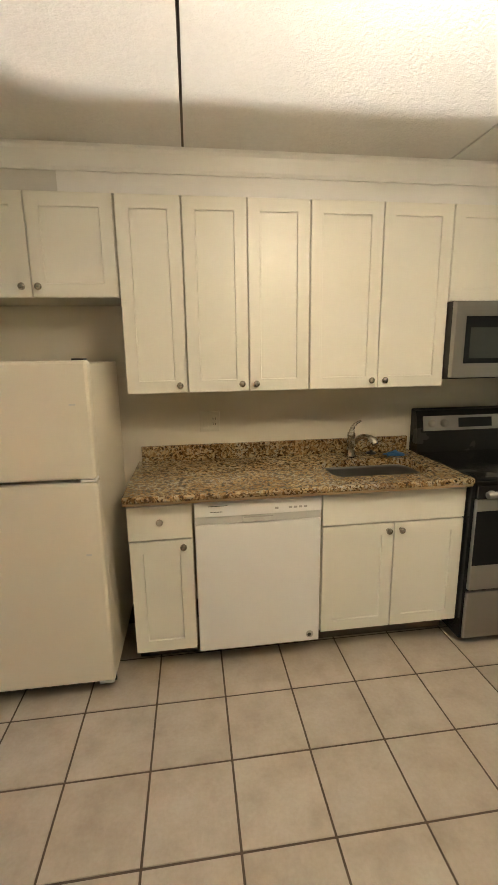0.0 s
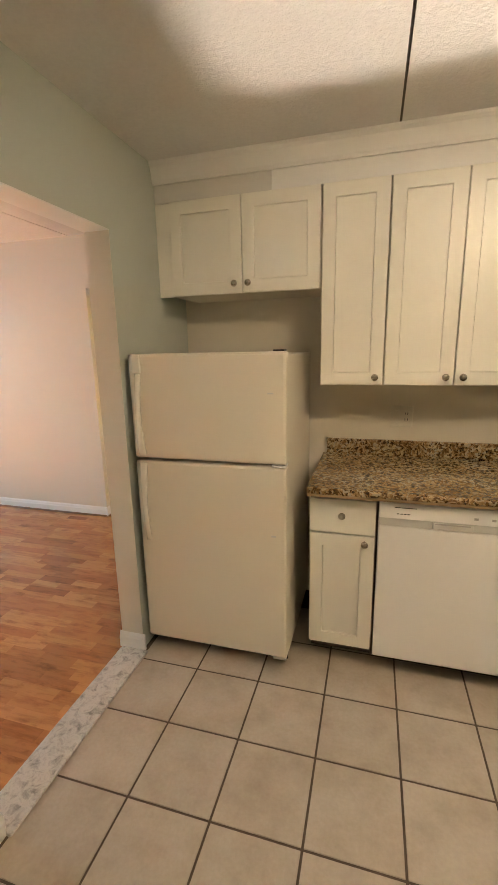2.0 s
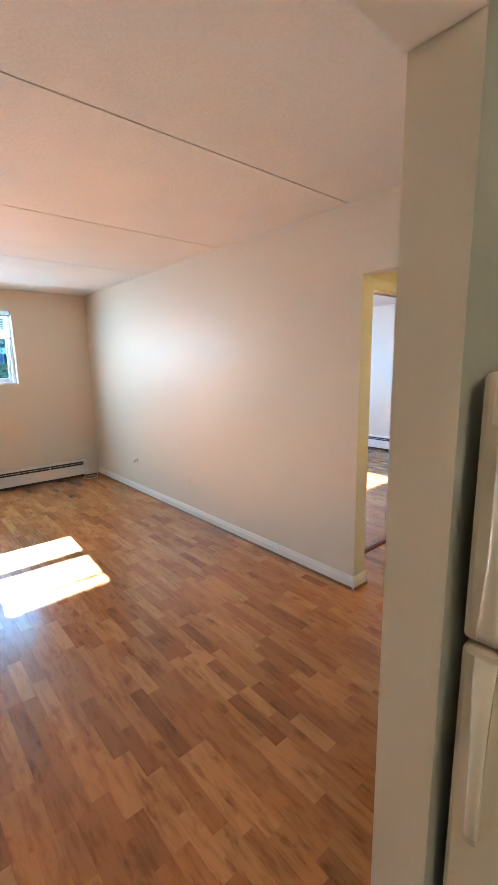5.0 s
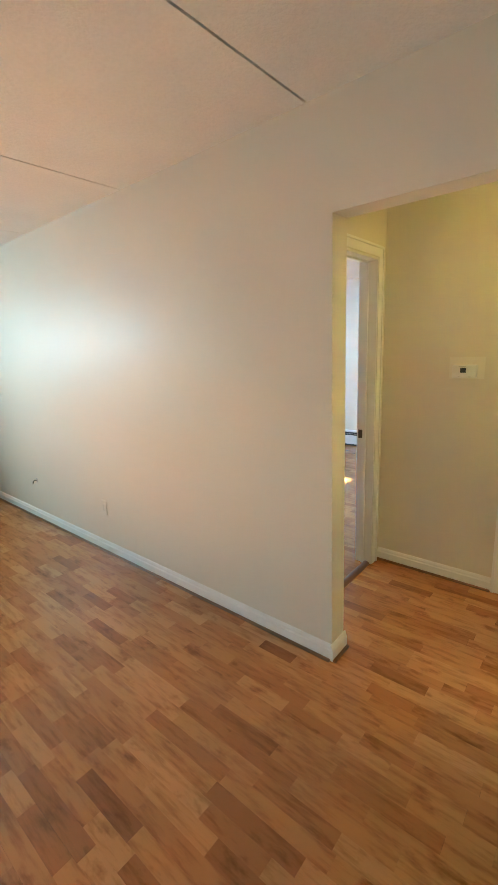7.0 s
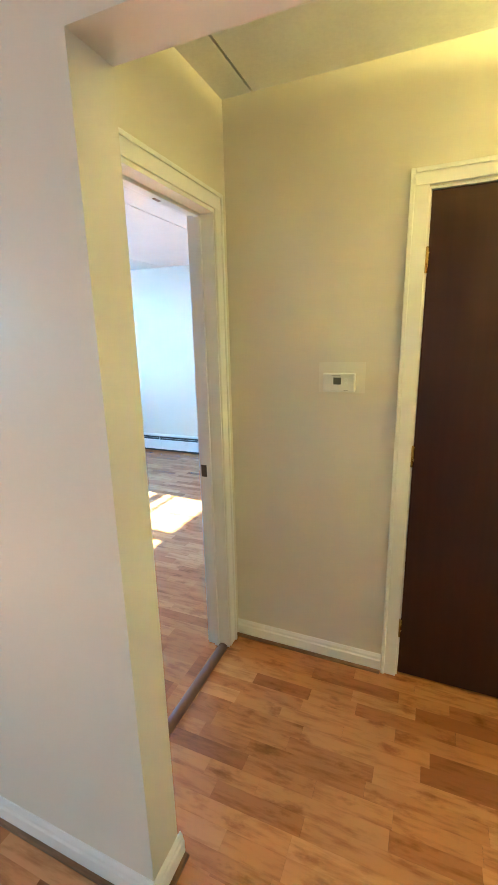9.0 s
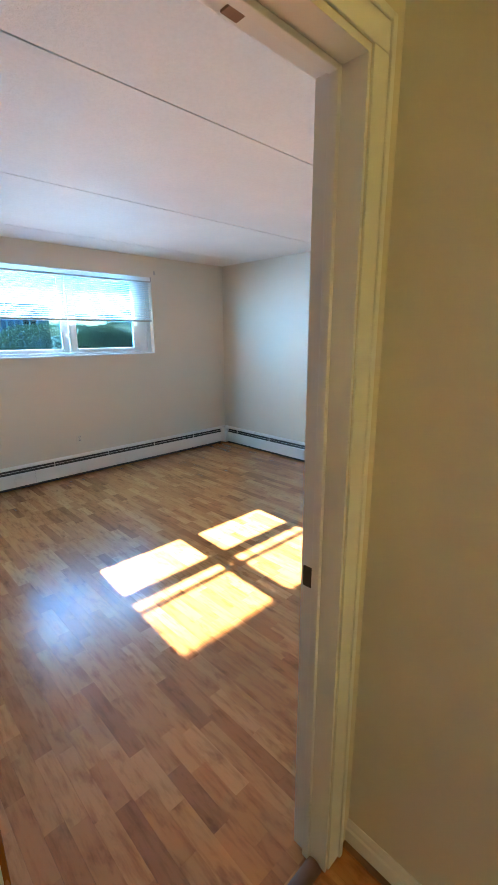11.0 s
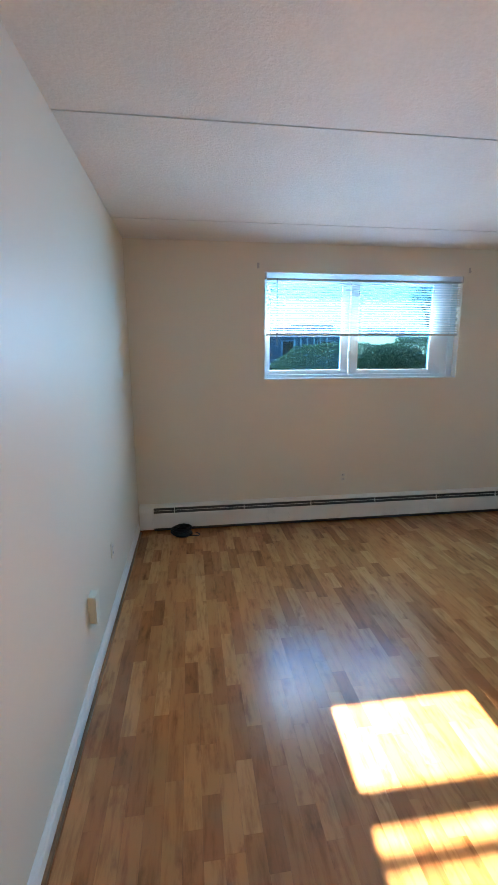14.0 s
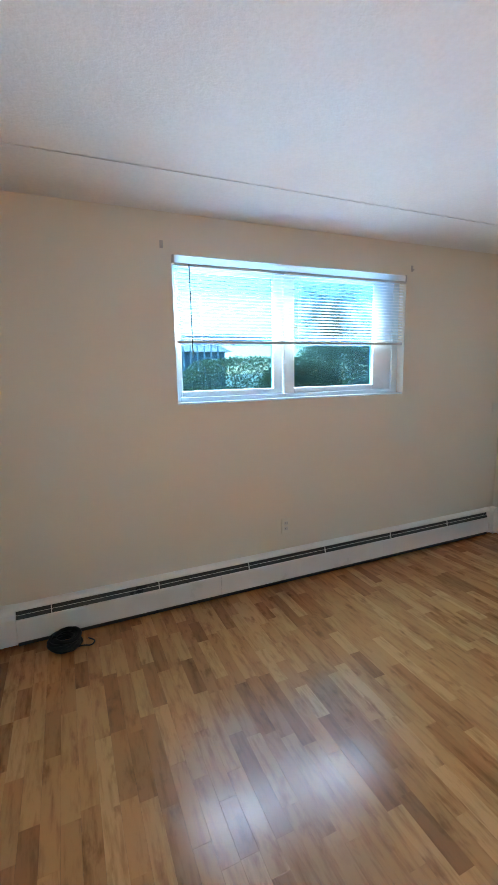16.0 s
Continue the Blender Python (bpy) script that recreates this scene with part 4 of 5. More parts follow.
for cx, cy, qa in ((SX0, SY0, 180), (SX1, SY0, 270), (SX1, SY1, 0), (SX0, SY1, 90)):
    ox, oy = cx + (R if cx == SX0 else -R), cy + (R if cy == SY0 else -R)
    arc = [(ox + R * math.cos(radians(qa + 90 * k / 8)), oy + R * math.sin(radians(qa + 90 * k / 8))) for k in range(9)]
    extrude_profile(bm, [(cx, cy)] + arc, "z", 0.8735, 0.914)
worktop = thing("worktop", (0.52, -0.33, 0.8735), "polished brown and cream speckled granite worktop", "worktop")
part("slab", bm, GRANITE, worktop)
part("front_edge", extrude_profile(bmesh.new(), [(-0.655, 0.8845), (-0.661, 0.886), (-0.664, 0.892), (-0.664, 0.905), (-0.660, 0.912), (-0.655, 0.914)], "x", -0.305, 1.350), GRANITE, worktop)
part("build_up_strip", B((-0.303, 1.348, -0.6585, -0.6552, 0.8737, 0.8842)), STRIP_WOOD, worktop, "tan plywood strip under the slab edge")
part("backsplash", B((-0.285, 1.335, -0.021, -0.001, 0.9142, 1.003), bevel=0.002), GRANITE, worktop)
worktop = thing("worktop", (2.355, -0.33, 0.8735), "speckled granite worktop piece beyond the range", "worktop")
part("slab", B((2.110, 2.598, -0.660, -0.0005, 0.8735, 0.914), bevel=0.003), GRANITE, worktop)

# undermount sink bowl
sink = thing("sink", (0.96, -0.36, 0.70), "stainless steel undermount sink bowl", "sink")
bm = bmesh.new()
rings = []
for inset, z in ((-0.012, 0.8725), (0.002, 0.8720), (0.006, 0.86), (0.012, 0.74), (0.03, 0.715), (0.06, 0.708)):
    ring = []
    for cx, cy, qa in ((SX1, SY1, 0), (SX0, SY1, 90), (SX0, SY0, 180), (SX1, SY0, 270)):
        r = R + 0.01
        ox, oy = cx + (r if cx == SX0 else -r), cy + (r if cy == SY0 else -r)
        for k in range(9):
            a = radians(qa + 90 * k / 8)
            ring.append(bm.verts.new((ox + (r - inset) * math.cos(a), oy + (r - inset) * math.sin(a), z)))
    rings.append(ring)
n = len(rings[0])
for a, b in zip(rings, rings[1:]):
    for k in range(n):
        bm.faces.new((a[k], b[k], b[(k + 1) % n], a[(k + 1) % n])).smooth = True
bm.faces.new(rings[-1])
bmesh.ops.recalc_face_normals(bm, faces=bm.faces)
bmesh.ops.solidify(bm, geom=bm.faces[:], thickness=0.0012)
part("bowl", bm, SINK_STEEL, sink)
part("drain", lathe(bmesh.new(), [(0.045, 0.0), (0.045, 0.003), (0.035, 0.004), (0.03, 0.001), (0.002, 0.001)], (0.96, -0.36, 0.709), "z", 24), STEEL, sink, "steel drain ring")

faucet = thing("faucet", (0.935, -0.115, 0.914), "brushed nickel single-lever kitchen faucet", "faucet")
part("base", lathe(bmesh.new(), [(0.030, 0), (0.030, 0.006), (0.025, 0.012), (0.0225, 0.05), (0.0215, 0.115), (0.024, 0.128), (0.022, 0.142), (0.012, 0.150)], (0.935, -0.115, 0.914), "z", 24), NICKEL, faucet)
part("spout", tube(bmesh.new(), curve_points([(0.940, -0.122, 0.975), (0.952, -0.150, 1.020), (0.975, -0.190, 1.044), (1.005, -0.232, 1.040), (1.022, -0.258, 1.012)], 6), [0.0165] * 13 + [0.0165, 0.017, 0.0175, 0.018, 0.0185, 0.019, 0.019, 0.0195, 0.0195, 0.0195, 0.0195, 0.0195], 16), NICKEL, faucet)
part("lever", tube(bmesh.new(), curve_points([(0.935, -0.115, 1.055), (0.943, -0.112, 1.085), (0.965, -0.108, 1.108), (0.998, -0.104, 1.124)], 6), [0.017] * 4 + [0.014] * 4 + [0.011] * 4 + [0.008] * 4 + [0.0065] * 3, 14), NICKEL, faucet)
t = thing("sink_stopper", (1.080, -0.075, 0.914), "dark rubber sink stopper lying on the worktop", "stopper")
part("stopper_disc", lathe(bmesh.new(), [(0.030, 0.0005), (0.032, 0.004), (0.026, 0.010), (0.010, 0.013), (0.008, 0.022), (0.002, 0.024)], (1.080, -0.075, 0.914), "z", 20), DARK_PLASTIC, t)
# crumpled cloth behind the sink
bm = bmesh.new()
N = 18
grid = [[None] * (N + 1) for _ in range(N + 1)]
for i in range(N + 1):
    for j in range(N + 1):
        u, v = i / N * 2 - 1, j / N * 2 - 1
        r = min(1.0, math.hypot(u, v))
        px, py = 1.205 + u * 0.058 * (1 + 0.18 * math.sin(5 * v)), -0.125 + v * 0.045 * (1 + 0.2 * math.sin(4 * u + 1))
        h = 0.9158 + 0.020 * (1 - r) + 0.009 * noise.noise((u * 2.4, v * 2.4, 3.1)) * (1.1 - r * 0.8) + 0.006 * abs(math.sin(6 * u + 3 * v)) * (1.15 - r)
        grid[i][j] = bm.verts.new((px, py, max(0.9158, h)))
for i in range(N):
    for j in range(N):
        bm.faces.new((grid[i][j], grid[i + 1][j], grid[i + 1][j + 1], grid[i][j + 1])).smooth = True
bmesh.ops.solidify(bm, geom=bm.faces[:], thickness=0.0015)
t = thing("dishcloth", (1.205, -0.125, 0.914), "crumpled blue dishcloth behind the sink", "cloth")
part("cloth", bm, BLUE_CLOTH, t)

# kitchen outlet
t = thing("wall_outlet", (0.114, 0, 1.136), "cream two-gang plate with a switch and an outlet above the worktop", "outlet")
part("cover_plate", B((0.056, 0.172, -0.006, -0.0003, 1.078, 1.194), bevel=0.0025), IVORY, t)
part("switch", B((0.074, 0.104, -0.010, -0.0062, 1.103, 1.169), bevel=0.002), IVORY, t)
part("socket", B((0.124, 0.154, -0.009, -0.0062, 1.103, 1.169), bevel=0.002), IVORY, t)
for z in (1.120, 1.152):
    part("slot", B((0.131, 0.134, -0.0098, -0.0091, z - 0.006, z + 0.006)), DARK_PLASTIC, t)
    part("slot", B((0.144, 0.147, -0.0098, -0.0091, z - 0.006, z + 0.006)), DARK_PLASTIC, t)

# dishwasher
dw = thing("dishwasher", (0.303, -0.31, 0), "white built-in dishwasher with a control strip", "dishwasher")
part("tub", B((0.004, 0.602, -0.585, -0.01, 0.10, 0.866)), DARK_PLASTIC, dw)
front = part("door", B((0.004, 0.601, -0.625, -0.586, 0.096, 0.752), bevel=0.006), WHITE_ENAMEL, dw, "flat white door panel")
part("badge", lathe(bmesh.new(), [(0.019, 0), (0.019, 0.0015), (0.017, 0.0022), (0.002, 0.0022)], (0.553, -0.625, 0.135), "-y", 24), GREY_PLASTIC, front, "round grey sticker")
part("badge_mark", lathe(bmesh.new(), [(0.010, 0), (0.010, 0.0006), (0.002, 0.0006)], (0.551, -0.6274, 0.133), "-y", 12), DARK_PLASTIC, front)
strip = part("control_panel", B((0.004, 0.601, -0.632, -0.586, 0.790, 0.862), bevel=0.005), WHITE_ENAMEL, dw, "white control strip")
part("handle_recess", B((0.004, 0.601, -0.622, -0.588, 0.7525, 0.7895), bevel=0.002), BAND_GREY, dw, "grey band below the controls")
part("pull", B((0.222, 0.378, -0.634, -0.6225, 0.757, 0.7875), bevel=0.005), BAND_GREY, dw, "shallow pull handle")
# grey strip stands in for the shadow at the pull
part("pull_shadow", B((0.232, 0.368, -0.6345, -0.6335, 0.779, 0.785)), GREY_PLASTIC, dw)
part("maker_mark", B((0.068, 0.156, -0.6328, -0.6318, 0.8405, 0.8435)), DARK_PLASTIC, strip)
part("label_mark", B((0.078, 0.088, -0.6328, -0.6318, 0.812, 0.8155), (0.092, 0.102, -0.6328, -0.6318, 0.812, 0.8155), (0.106, 0.116, -0.6328, -0.6318, 0.812, 0.8155), (0.120, 0.132, -0.6328, -0.6318, 0.812, 0.8155)), DARK_PLASTIC, strip)
for x in (0.385, 0.45, 0.474, 0.498, 0.522):
    part("button", B((x - 0.008, x + 0.008, -0.6335, -0.6315, 0.812, 0.822), bevel=0.0007), GREY_PLASTIC, strip)
part("toe_panel", B((0.010, 0.596, -0.515, -0.50, 0.012, 0.094)), TOEKICK, dw)

# refrigerator
fr = thing("refrigerator", (-0.737, -0.37, 0), "bisque top-freezer refrigerator with moulded handles", "refrigerator")
FX0, FX1 = -1.107, -0.382
part("case", B((FX0 + 0.006, FX1 - 0.004, -0.655, -0.03, 0.055, 1.490), bevel=0.006), BISQUE, fr)
upper = part("freezer_door", B((FX0, FX1, -0.730, -0.665, 1.026, 1.503), bevel=0.012), BISQUE, fr)
lower = part("fridge_door", B((FX0, FX1, -0.730, -0.665, 0.074, 1.013), bevel=0.012), BISQUE, fr)
part("door_gasket", B((FX0 + 0.012, FX1 - 0.012, -0.6645, -0.6555, 0.085, 1.490)), DARK_PLASTIC, fr, "dark door gasket")
part("kick_grille", B((FX0 + 0.01, FX1 - 0.01, -0.650, -0.636, 0.012, 0.0545)), DARK_PLASTIC, fr)
for x in (FX0 + 0.06, FX1 - 0.06):
    part("foot", lathe(bmesh.new(), [(0.018, 0), (0.018, 0.03), (0.010, 0.032), (0.010, 0.056)], (x, -0.60, 0.0), "z", 12), DARK_PLASTIC, fr)
    part("foot", lathe(bmesh.new(), [(0.018, 0), (0.018, 0.03), (0.010, 0.032), (0.010, 0.056)], (x, -0.10, 0.0), "z", 12), DARK_PLASTIC, fr)
part("hinge_cover", B((FX1 - 0.060, FX1 - 0.014, -0.710, -0.65, 1.5032, 1.511), bevel=0.002), DARK_PLASTIC, fr, "dark top hinge cover")
part("mid_hinge", B((FX1 - 0.065, FX1 - 0.004, -0.728, -0.666, 1.0145, 1.0245), bevel=0.002), WHITE_PLASTIC, fr, "white centre hinge")
part("low_hinge", B((FX1 - 0.07, FX1 - 0.006, -0.722, -0.66, 0.058, 0.0725), bevel=0.003), WHITE_PLASTIC, fr)


def fridge_handle(name, z_wide, z_thin, parent):
    """Bowed bar handle: a broad mount at the seam that narrows and bows out."""
    bm = bmesh.new()
    rows = []
    n = 16
    for k in range(n + 1):
        s = k / n
        z = z_wide + (z_thin - z_wide) * s
        bow = 0.040 * math.sin(math.pi * min(1, s * 1.04)) ** 0.7 + 0.006
        half = 0.019 - 0.006 * s - 0.005 * math.sin(math.pi * s)
        xc = -1.062 + 0.012 * math.sin(math.pi * s)
        back = bow - (0.016 if 0.10 < s < 0.92 else bow)
        rows.append([bm.verts.new((xc + dx, -0.730 - dy, z)) for dx, dy in ((-half, back), (-half, bow - 0.004), (-half * 0.6, bow), (half * 0.6, bow), (half, bow - 0.004), (half, back))])
    for a, b in zip(rows, rows[1:]):
        for k in range(6):
            bm.faces.new((a[k], a[(k + 1) % 6], b[(k + 1) % 6], b[k])).smooth = True
    bm.faces.new(rows[0][::-1])
    bm.faces.new(rows[-1])
    bmesh.ops.recalc_face_normals(bm, faces=bm.faces)
    return part(name, bm, HANDLE, parent, "bowed bisque handle")


fridge_handle("handle", 1.036, 1.415, upper)
fridge_handle("handle", 1.004, 0.612, lower)
part("handle_cap", B((-1.083, -1.041, -0.745, -0.7305, 1.418, 1.500), bevel=0.004), HANDLE, upper)
part("badge", B((-0.462, -0.437, -0.7318, -0.7302, 1.330, 1.336)), BAND_GREY, upper)
part("badge", B((-0.452, -0.430, -0.7318, -0.7302, 0.692, 0.700)), BAND_GREY, lower)

# range
rg = thing("range", (1.73, -0.33, 0), "black and stainless steel electric range", "stove")
RX0, RX1 = 1.353, 2.108
part("body", B((RX0, RX1, -0.648, -0.02, 0.035, 0.895), bevel=0.003), BLACK_ENAMEL, rg)
part("cooktop", B((RX0 - 0.002, RX1, -0.674, -0.115, 0.896, 0.918), bevel=0.006), BLACK_GLASS, rg, "black glass cooktop")
for x, y, r in ((1.53, -0.50, 0.10), (1.93, -0.50, 0.08), (1.53, -0.25, 0.075), (1.93, -0.25, 0.10)):
    part("burner_ring", lathe(bmesh.new(), [(r, 0.0), (r, 0.0004), (r - 0.003, 0.0005), (0.002, 0.0005)], (x, y, 0.9182), "z", 32), BLACK_ENAMEL, rg)
back = part("backguard", extrude_profile(bmesh.new(), [(-0.114, 0.896), (-0.105, 1.040), (-0.085, 1.135), (-0.070, 1.165), (-0.03, 1.176), (-0.02, 1.17), (-0.02, 0.896)], "x", RX0, RX1), BLACK_ENAMEL, rg, "black raised back panel")
cp = part("control_panel", extrude_profile(bmesh.new(), [(-0.1065, 1.045), (-0.089, 1.132), (-0.085, 1.132), (-0.1025, 1.045)], "x", RX0 + 0.04, RX1 - 0.04), STEEL, rg, "stainless steel control panel")
part("clock_display", extrude_profile(bmesh.new(), [(-0.1050, 1.062), (-0.0940, 1.118), (-0.0925, 1.118), (-0.1035, 1.062)], "x", 1.62, 1.84), BLACK_GLASS, cp, "dark oven display")
for x in (1.445, 1.525, 1.935, 2.015):
    part("control_knob", lathe(bmesh.new(), [(0.024, 0), (0.024, 0.008), (0.020, 0.012), (0.018, 0.028), (0.010, 0.030), (0.002, 0.030)], (x, -0.0985, 1.09), "-y", 20), STEEL, cp, "steel control knob")
oven = part("oven_door", B((RX0 + 0.014, RX1 - 0.014, -0.672, -0.6485, 0.321, 0.806), bevel=0.005), STEEL, rg, "stainless oven door")
part("door_head", B((RX0 + 0.014, RX1 - 0.014, -0.670, -0.6485, 0.8065, 0.876), bevel=0.004), BLACK_ENAMEL, oven, "black band behind the handle")
part("oven_window", B((RX0 + 0.016, RX1 - 0.016, -0.6745, -0.6722, 0.459, 0.747), bevel=0.001), BLACK_GLASS, oven, "black oven window")
part("oven_handle", tube(bmesh.new(), [(RX0 + 0.035, -0.712, 0.842), (RX1 - 0.035, -0.712, 0.842)], 0.016, 14), STEEL, oven, "steel bar handle")
for x in (RX0 + 0.08, RX1 - 0.08):
    part("handle_post", B((x - 0.012, x + 0.012, -0.712, -0.670, 0.833, 0.851), bevel=0.002), STEEL, oven)
part("drawer", B((RX0 + 0.010, RX1 - 0.010, -0.668, -0.6485, 0.044, 0.308), bevel=0.006), STEEL, rg, "stainless storage drawer front")

# microwave
mw = thing("microwave", (1.727, -0.2, 1.374), "stainless over-range microwave with a dark window", "microwave")
part("case", B((1.350, 2.104, -0.370, -0.002, 1.376, 1.764), bevel=0.003), DARK_PLASTIC, mw)
mdoor = part("door", B((1.350, 1.92, -0.405, -0.3705, 1.380, 1.762), bevel=0.004), STEEL, mw, "stainless door frame")
part("window", B((1.408, 1.84, -0.4075, -0.4052, 1.452, 1.688), bevel=0.0008), BLACK_GLASS, mdoor, "dark door window")
part("window_mesh", B((1.436, 1.81, -0.4085, -0.4076, 1.478, 1.632)), LCD, mdoor, "grey screened viewing area")
part("handle", tube(bmesh.new(), [(1.885, -0.44, 1.42), (1.885, -0.44, 1.72)], 0.011, 12), STEEL, mdoor)
part("handle_post", B((1.877, 1.893, -0.44, -0.405, 1.43, 1.446), (1.877, 1.893, -0.44, -0.405, 1.694, 1.71)), STEEL, mdoor)
part("control_panel", B((1.922, 2.104, -0.405, -0.3705, 1.380, 1.762), bevel=0.003), BLACK_GLASS, mw)
part("vent_grille", B((1.355, 2.10, -0.36, -0.05, 1.371, 1.3755)), DARK_PLASTIC, mw)


# ---- outdoors ----
structure("ground", B((-900, XO - 0.001, -900, 900, 0.35, 0.45)), GRASS, "lawn outside the windows")


def shrub(cx, cy, rx, ry, top, seed, label, leaves=8000, small=0.026):
    """Clipped shrub: woody stems and many small leaves with a ragged outline."""
    r = random.Random(seed)
    t = thing("hedge", (cx, cy, 0.45), label, "hedge", "hedges outside")
    st = bmesh.new()
    for k in range(7):
        a = r.uniform(0, 6.28)
        tube(st, [(cx + 0.1 * math.cos(a), cy + 0.1 * math.sin(a), 0.44), (cx + rx * 0.3 * math.cos(a), cy + ry * 0.3 * math.sin(a), 0.8), (cx + rx * 0.6 * math.cos(a), cy + ry * 0.6 * math.sin(a), top - 0.25)], [0.025, 0.018, 0.006], 6)
    part("stems", st, BARK, t)
    verts, faces = [], []
    h = top - 0.45
    for k in range(leaves):
        u, v = r.uniform(0, 6.283), math.acos(r.uniform(-0.55, 1))
        d = 1 - 0.16 * r.random() ** 2 + 0.07 * noise.noise((3 * math.cos(u) + seed, 3 * math.sin(u), 3 * v))
        sx, sy, sz = math.sin(v) * math.cos(u), math.sin(v) * math.sin(u), math.cos(v)
        e = 0.9
        p = Vector((cx + rx * d * math.copysign(abs(sx) ** e, sx), cy + ry * d * math.copysign(abs(sy) ** e, sy), 0.45 + h * 0.42 + h * 0.58 * d * math.copysign(abs(sz) ** e, sz)))
        q = Euler((r.uniform(-1, 1), r.uniform(-1, 1), r.uniform(0, 6.28))).to_matrix()
        s = r.uniform(small, small * 1.85)
        i = len(verts)
        for lx, ly, lz in ((-1, 0, 0), (0, -0.5, 0.15), (1, 0, 0), (0, 0.5, 0.15)):
            verts.append(p + q @ Vector((lx * s, ly * s, lz * s)))
        faces.append((i, i + 1, i + 2, i + 3))
    me = bpy.data.meshes.new("leaves")
    me.from_pydata(verts, [], faces)
    me.materials.append(HEDGE)
    ob = new("leaves", me)
    ob.parent = t
    ob.matrix_parent_inverse = Matrix.Translation(t.location).inverted()
    return t


for k, (cx, cy, rx, ry, top) in enumerate(((-10.0, 3.95, 0.85, 1.30, 1.74), (-9.9, 4.78, 0.70, 0.66, 1.71), (-10.9, 6.05, 0.8, 0.95, 2.02), (-14.0, 9.6, 1.0, 1.3, 2.2), (-10.2, 0.4, 0.9, 1.2, 1.6), (-10.3, -2.2, 0.9, 1.2, 1.6))):
    near_window = k < 3
    shrub(cx, cy, rx, ry, top, 11 + k, "clipped green hedge shrub on the lawn", 26000 if near_window else 8000, 0.013 if near_window else 0.026)


def tree(cx, cy, height, seed, label):
    """Tapered trunk, forking limbs and a ragged crown of leaf clumps."""
    r = random.Random(seed)
    t = thing("tree", (cx, cy, 0.45), label, "tree")
    st, tips = bmesh.new(), []
    tube(st, [(cx, cy, 0.40), (cx + 0.05, cy - 0.04, 0.45 + height * 0.25), (cx - 0.04, cy + 0.05, 0.45 + height * 0.5)], [0.17, 0.13, 0.09], 9)
    for k in range(11):
        a, l = k * 2.4 + r.uniform(-0.3, 0.3), r.uniform(0.7, 1.5)
        z0 = 0.45 + height * r.uniform(0.22, 0.5)
        p = (cx, cy, z0)
        m = (cx + l * 0.5 * math.cos(a), cy + l * 0.5 * math.sin(a), z0 + height * 0.12)
        e = (cx + l * math.cos(a), cy + l * math.sin(a), z0 + height * r.uniform(0.16, 0.42))
        tube(st, [p, m, e], [0.05, 0.032, 0.012], 6)
        tips += [m, e]
    part("trunk", st, BARK, t)
    verts, faces = [], []
    for k in range(9000):
        c = Vector(r.choice(tips))
        p = c + Vector((r.gauss(0, 0.42), r.gauss(0, 0.42), r.gauss(0.1, 0.34)))
        q = Euler((r.uniform(-1.5, 1.5), r.uniform(-1.5, 1.5), r.uniform(0, 6.28))).to_matrix()
        s = r.uniform(0.03, 0.06)
        i = len(verts)
        for lx, ly, lz in ((-1, 0, 0), (0, -0.5, 0.15), (1, 0, 0), (0, 0.5, 0.15)):
            verts.append(p + q @ Vector((lx * s, ly * s, lz * s)))
        faces.append((i, i + 1, i + 2, i + 3))
    me = bpy.data.meshes.new("crown")
    me.from_pydata(verts, [], faces)
    me.materials.append(HEDGE)
    ob = new("crown", me)
    ob.parent = t
    ob.matrix_parent_inverse = Matrix.Translation(t.location).inverted()
    return t


tree(-19.0, 11.6, 5.2, 41, "leafy green tree beyond the lawn")
tree(-21.0, 3.2, 5.6, 42, "leafy green tree near the far building")
tree(-18.0, -6.5, 5.0, 43, "leafy green tree across the lawn")

# low white railing and the building across the lawn
rail = thing("railing", (-17, 5.5, 0.45), "tall white painted railing across the lawn", "railing")
for y in np.arange(4.9, 6.2, 0.22):
    part("baluster", B((-17.02, -16.98, float(y) - 0.02, float(y) + 0.02, 0.45, 2.42)), SKYLIT_VINYL, rail)
part("top_rail", B((-17.04, -16.96, 4.8, 6.2, 2.42, 2.52)), SKYLIT_VINYL, rail)
house = thing("apartment_building", (-40, 4, 0.45), "far apartment building with blue-grey walls", "building")
part("wall", B((-44, -38, -18, 14, 0.40, 3.3)), BRICK_FAR, house)
part("roof", extrude_profile(bmesh.new(), [(-37.5, 3.3), (-41, 4.1), (-44.5, 3.3)], "y", -18.5, 14.5), OUTER_WALL, house)
for y in range(-15, 13, 3):
    win = part("window", B((-38.02, -37.96, y, y + 1.2, 1.45, 2.85)), SKYLIT_VINYL, house, "white framed window")
    part("pane", B((-37.965, -37.95, y + 0.08, y + 1.12, 1.53, 2.77)), BLACK_GLASS, win)


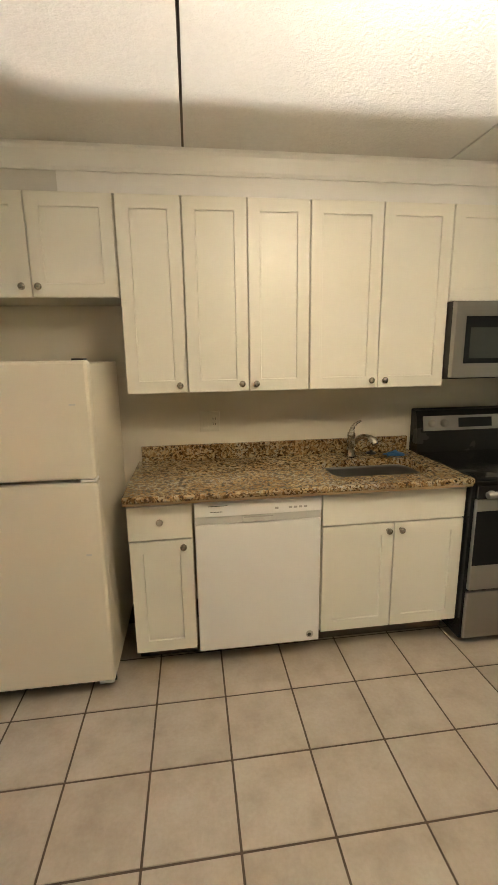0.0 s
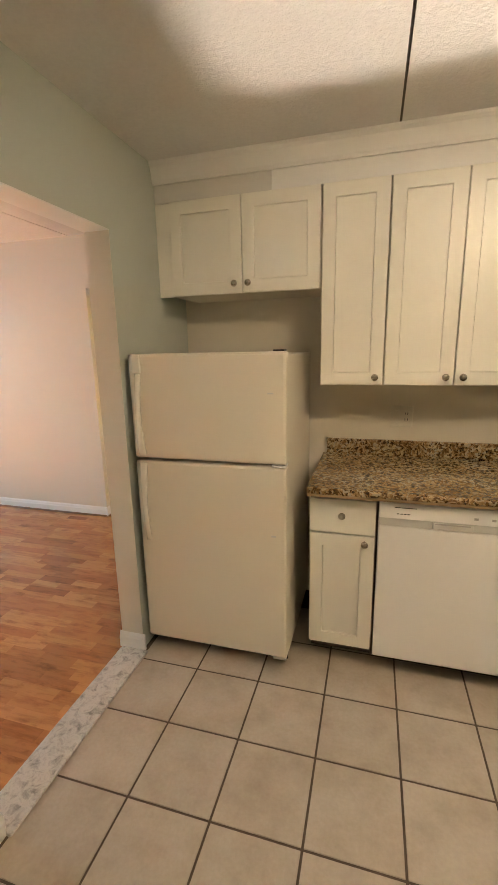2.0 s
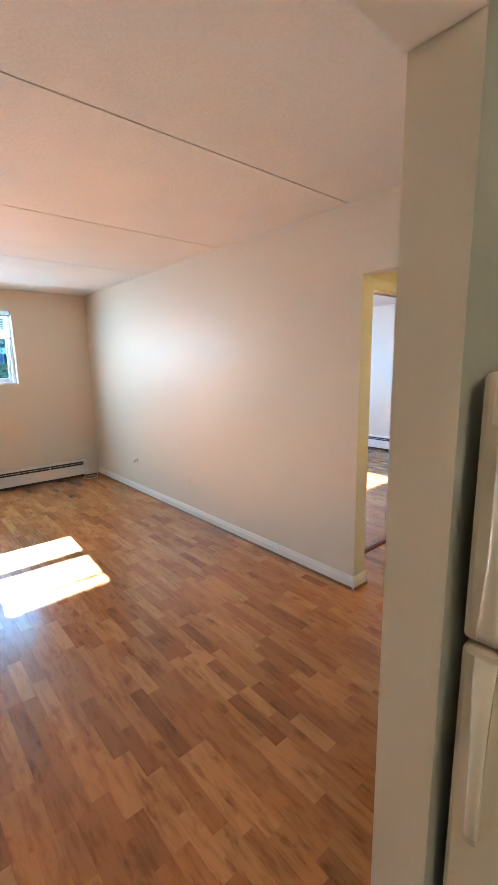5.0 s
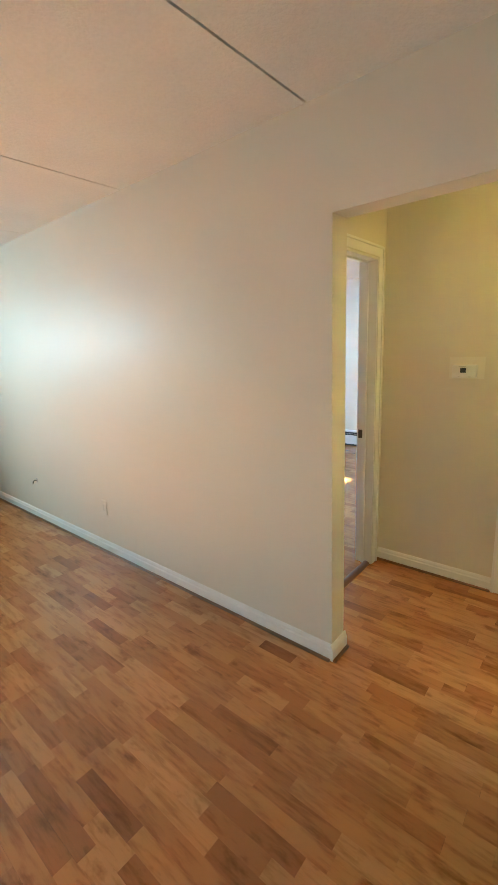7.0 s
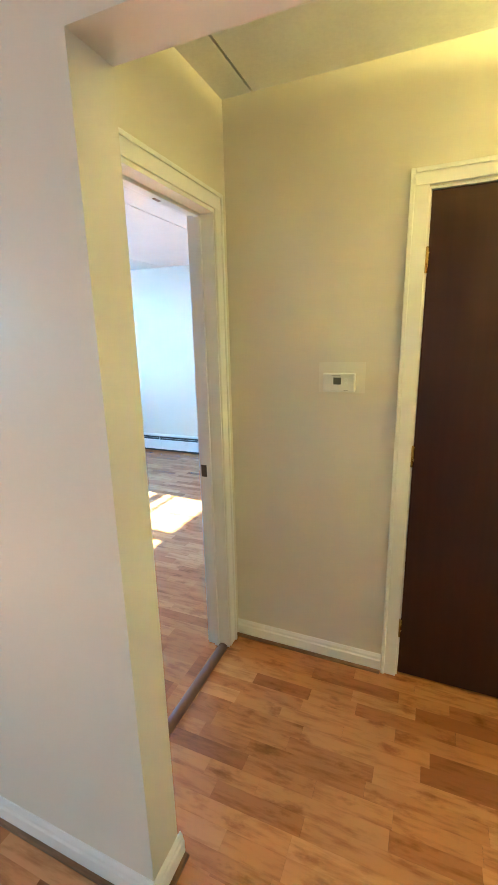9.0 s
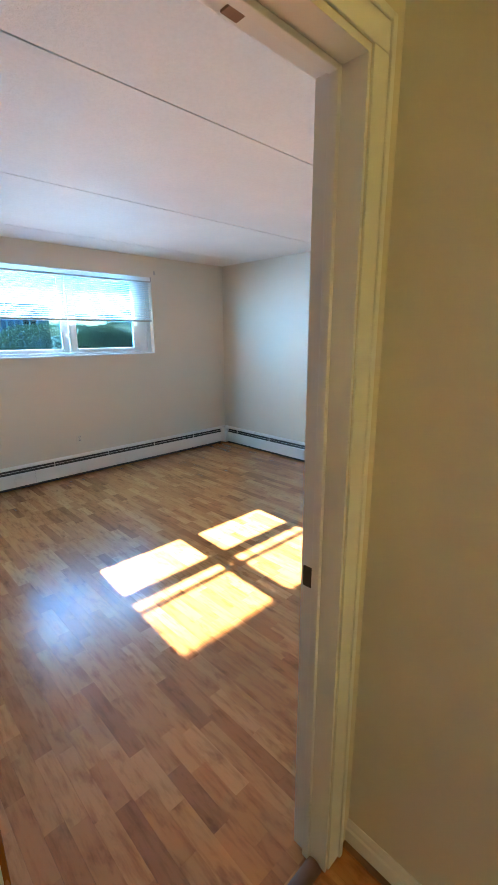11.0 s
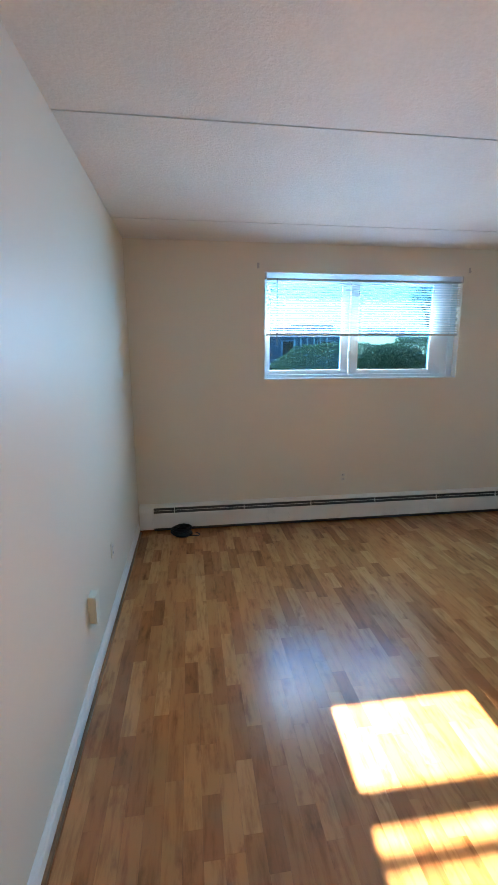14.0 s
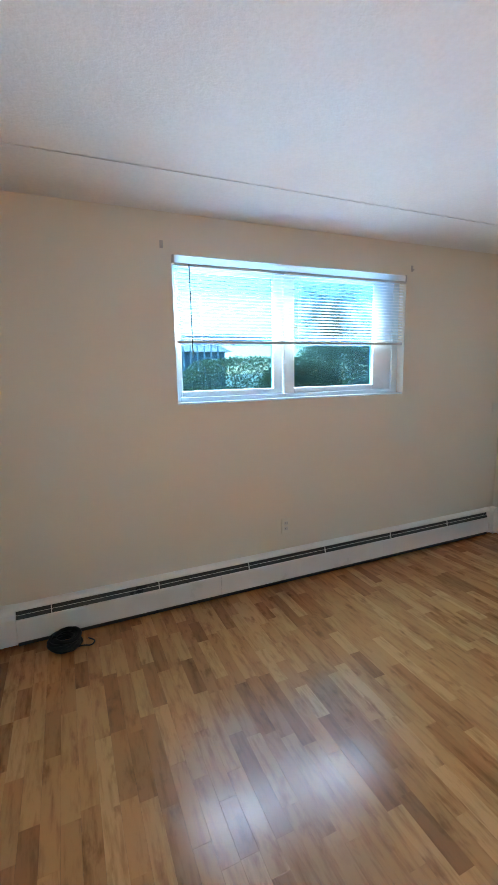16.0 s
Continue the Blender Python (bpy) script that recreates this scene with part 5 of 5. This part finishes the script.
# ---- floor pieces ----
def lay_strips(floor, rects, near, seed):
    """Laminate strips along x; near: test of a strip's middle that makes it a piece of its own."""
    r = random.Random(seed)
    shared, verts, faces, count = {}, [], [], 0
    W, G = 0.0645, 0.0002
    for x0, x1, y0, y1 in rects:
        row = math.floor(y0 / W)
        while row * W < y1 - 0.004:
            a, b = max(y0, row * W), min(y1, (row + 1) * W)
            row += 1
            if b - a < 0.004:
                continue
            x = x0 - r.uniform(0, 0.35)
            while x < x1:
                n = r.choice((0.20, 0.26, 0.32, 0.38, 0.44))
                p, q = max(x, x0), min(x + n, x1)
                x += n
                if q - p < 0.004:
                    continue
                mx, my, lx, ly = (p + q) / 2, (a + b) / 2, (q - p) / 2 - G, (b - a) / 2 - G
                if count < 300 and near(mx, my):
                    count += 1
                    key = (round(lx, 4), round(ly, 4))
                    if key not in shared:
                        me = bpy.data.meshes.new("floor_strip")
                        me.from_pydata([(sx * lx, sy * ly, z) for z in (-0.007, 0) for sy in (-1, 1) for sx in (-1, 1)], [], [(0, 2, 3, 1), (4, 5, 7, 6), (0, 1, 5, 4), (2, 6, 7, 3), (0, 4, 6, 2), (1, 3, 7, 5)])
                        me.materials.append(FLOOR_WOOD)
                        shared[key] = me
                    ob = new("floor_strip", shared[key])
                    ob.location, ob.parent = (mx, my, 0), floor
                else:
                    i = len(verts)
                    verts += [(mx + sx * lx, my + sy * ly, z) for z in (-0.007, 0) for sy in (-1, 1) for sx in (-1, 1)]
                    faces += [tuple(i + v for v in f) for f in ((0, 2, 3, 1), (4, 5, 7, 6), (0, 1, 5, 4), (2, 6, 7, 3), (0, 4, 6, 2), (1, 3, 7, 5))]
    if verts:
        me = bpy.data.meshes.new("floor_field")
        me.from_pydata(verts, [], faces)
        me.materials.append(FLOOR_WOOD_REST)
        ob = new("floor_field", me)
        ob.parent = floor
        tagged(ob, kind="stuff")


lay_strips(floor_bedroom, [(XW, -2.75, 1.0, 5.04), (-2.75, -2.70, 0.994, 1.782)], lambda x, y: -6.0 < x < -3.3 and 1.4 < y < 3.0, 5)
lay_strips(floor_living, [(XW, -1.25, -4.0, 0.79), (-2.39, -1.5, 0.79, 0.91)], lambda x, y: -3.6 < x < -1.25 and -1.2 < y < 0.79, 6)
lay_strips(floor_hall, [(-2.637, 0.6, 0.91, 1.903), (-2.70, -2.637, 0.994, 1.782), (-1.845, -1.39, 1.903, 2.5)], lambda x, y: x < -1.0, 7)

# kitchen tiles
tile_meshes = {}
px, py, gr = 0.3063, 0.3115, 0.0041
for i in range(-1, 13):
    for j in range(-1, 14):
        if i == -1 and 0 < j < 4:
            continue
        x0, x1 = -1.114 + i * px, -1.114 + (i + 1) * px
        y1, y0 = -0.502 - j * py, max(-0.502 - (j + 1) * py, -4.0)
        if j == -1:
            y1, y0 = -0.190, -0.502
        x0, x1 = max(x0, -1.132), min(x1, 2.6)
        if x1 - x0 < 0.02 or y1 - y0 < 0.02:
            continue
        lx, ly = (x1 - x0) / 2 - gr, (y1 - y0) / 2 - gr
        key = (round(lx, 4), round(ly, 4))
        if key not in tile_meshes:
            bm = bmesh.new()
            box(bm, -lx, lx, -ly, ly, -0.007, 0.0, bevel=0.0015, seg=1)
            me = bpy.data.meshes.new("tile")
            bm.to_mesh(me)
            bm.free()
            me.materials.append(TILE)
            tile_meshes[key] = me
        ob = new("tile", tile_meshes[key])
        ob.location, ob.parent = ((x0 + x1) / 2, (y0 + y1) / 2, 0), floor_kitchen
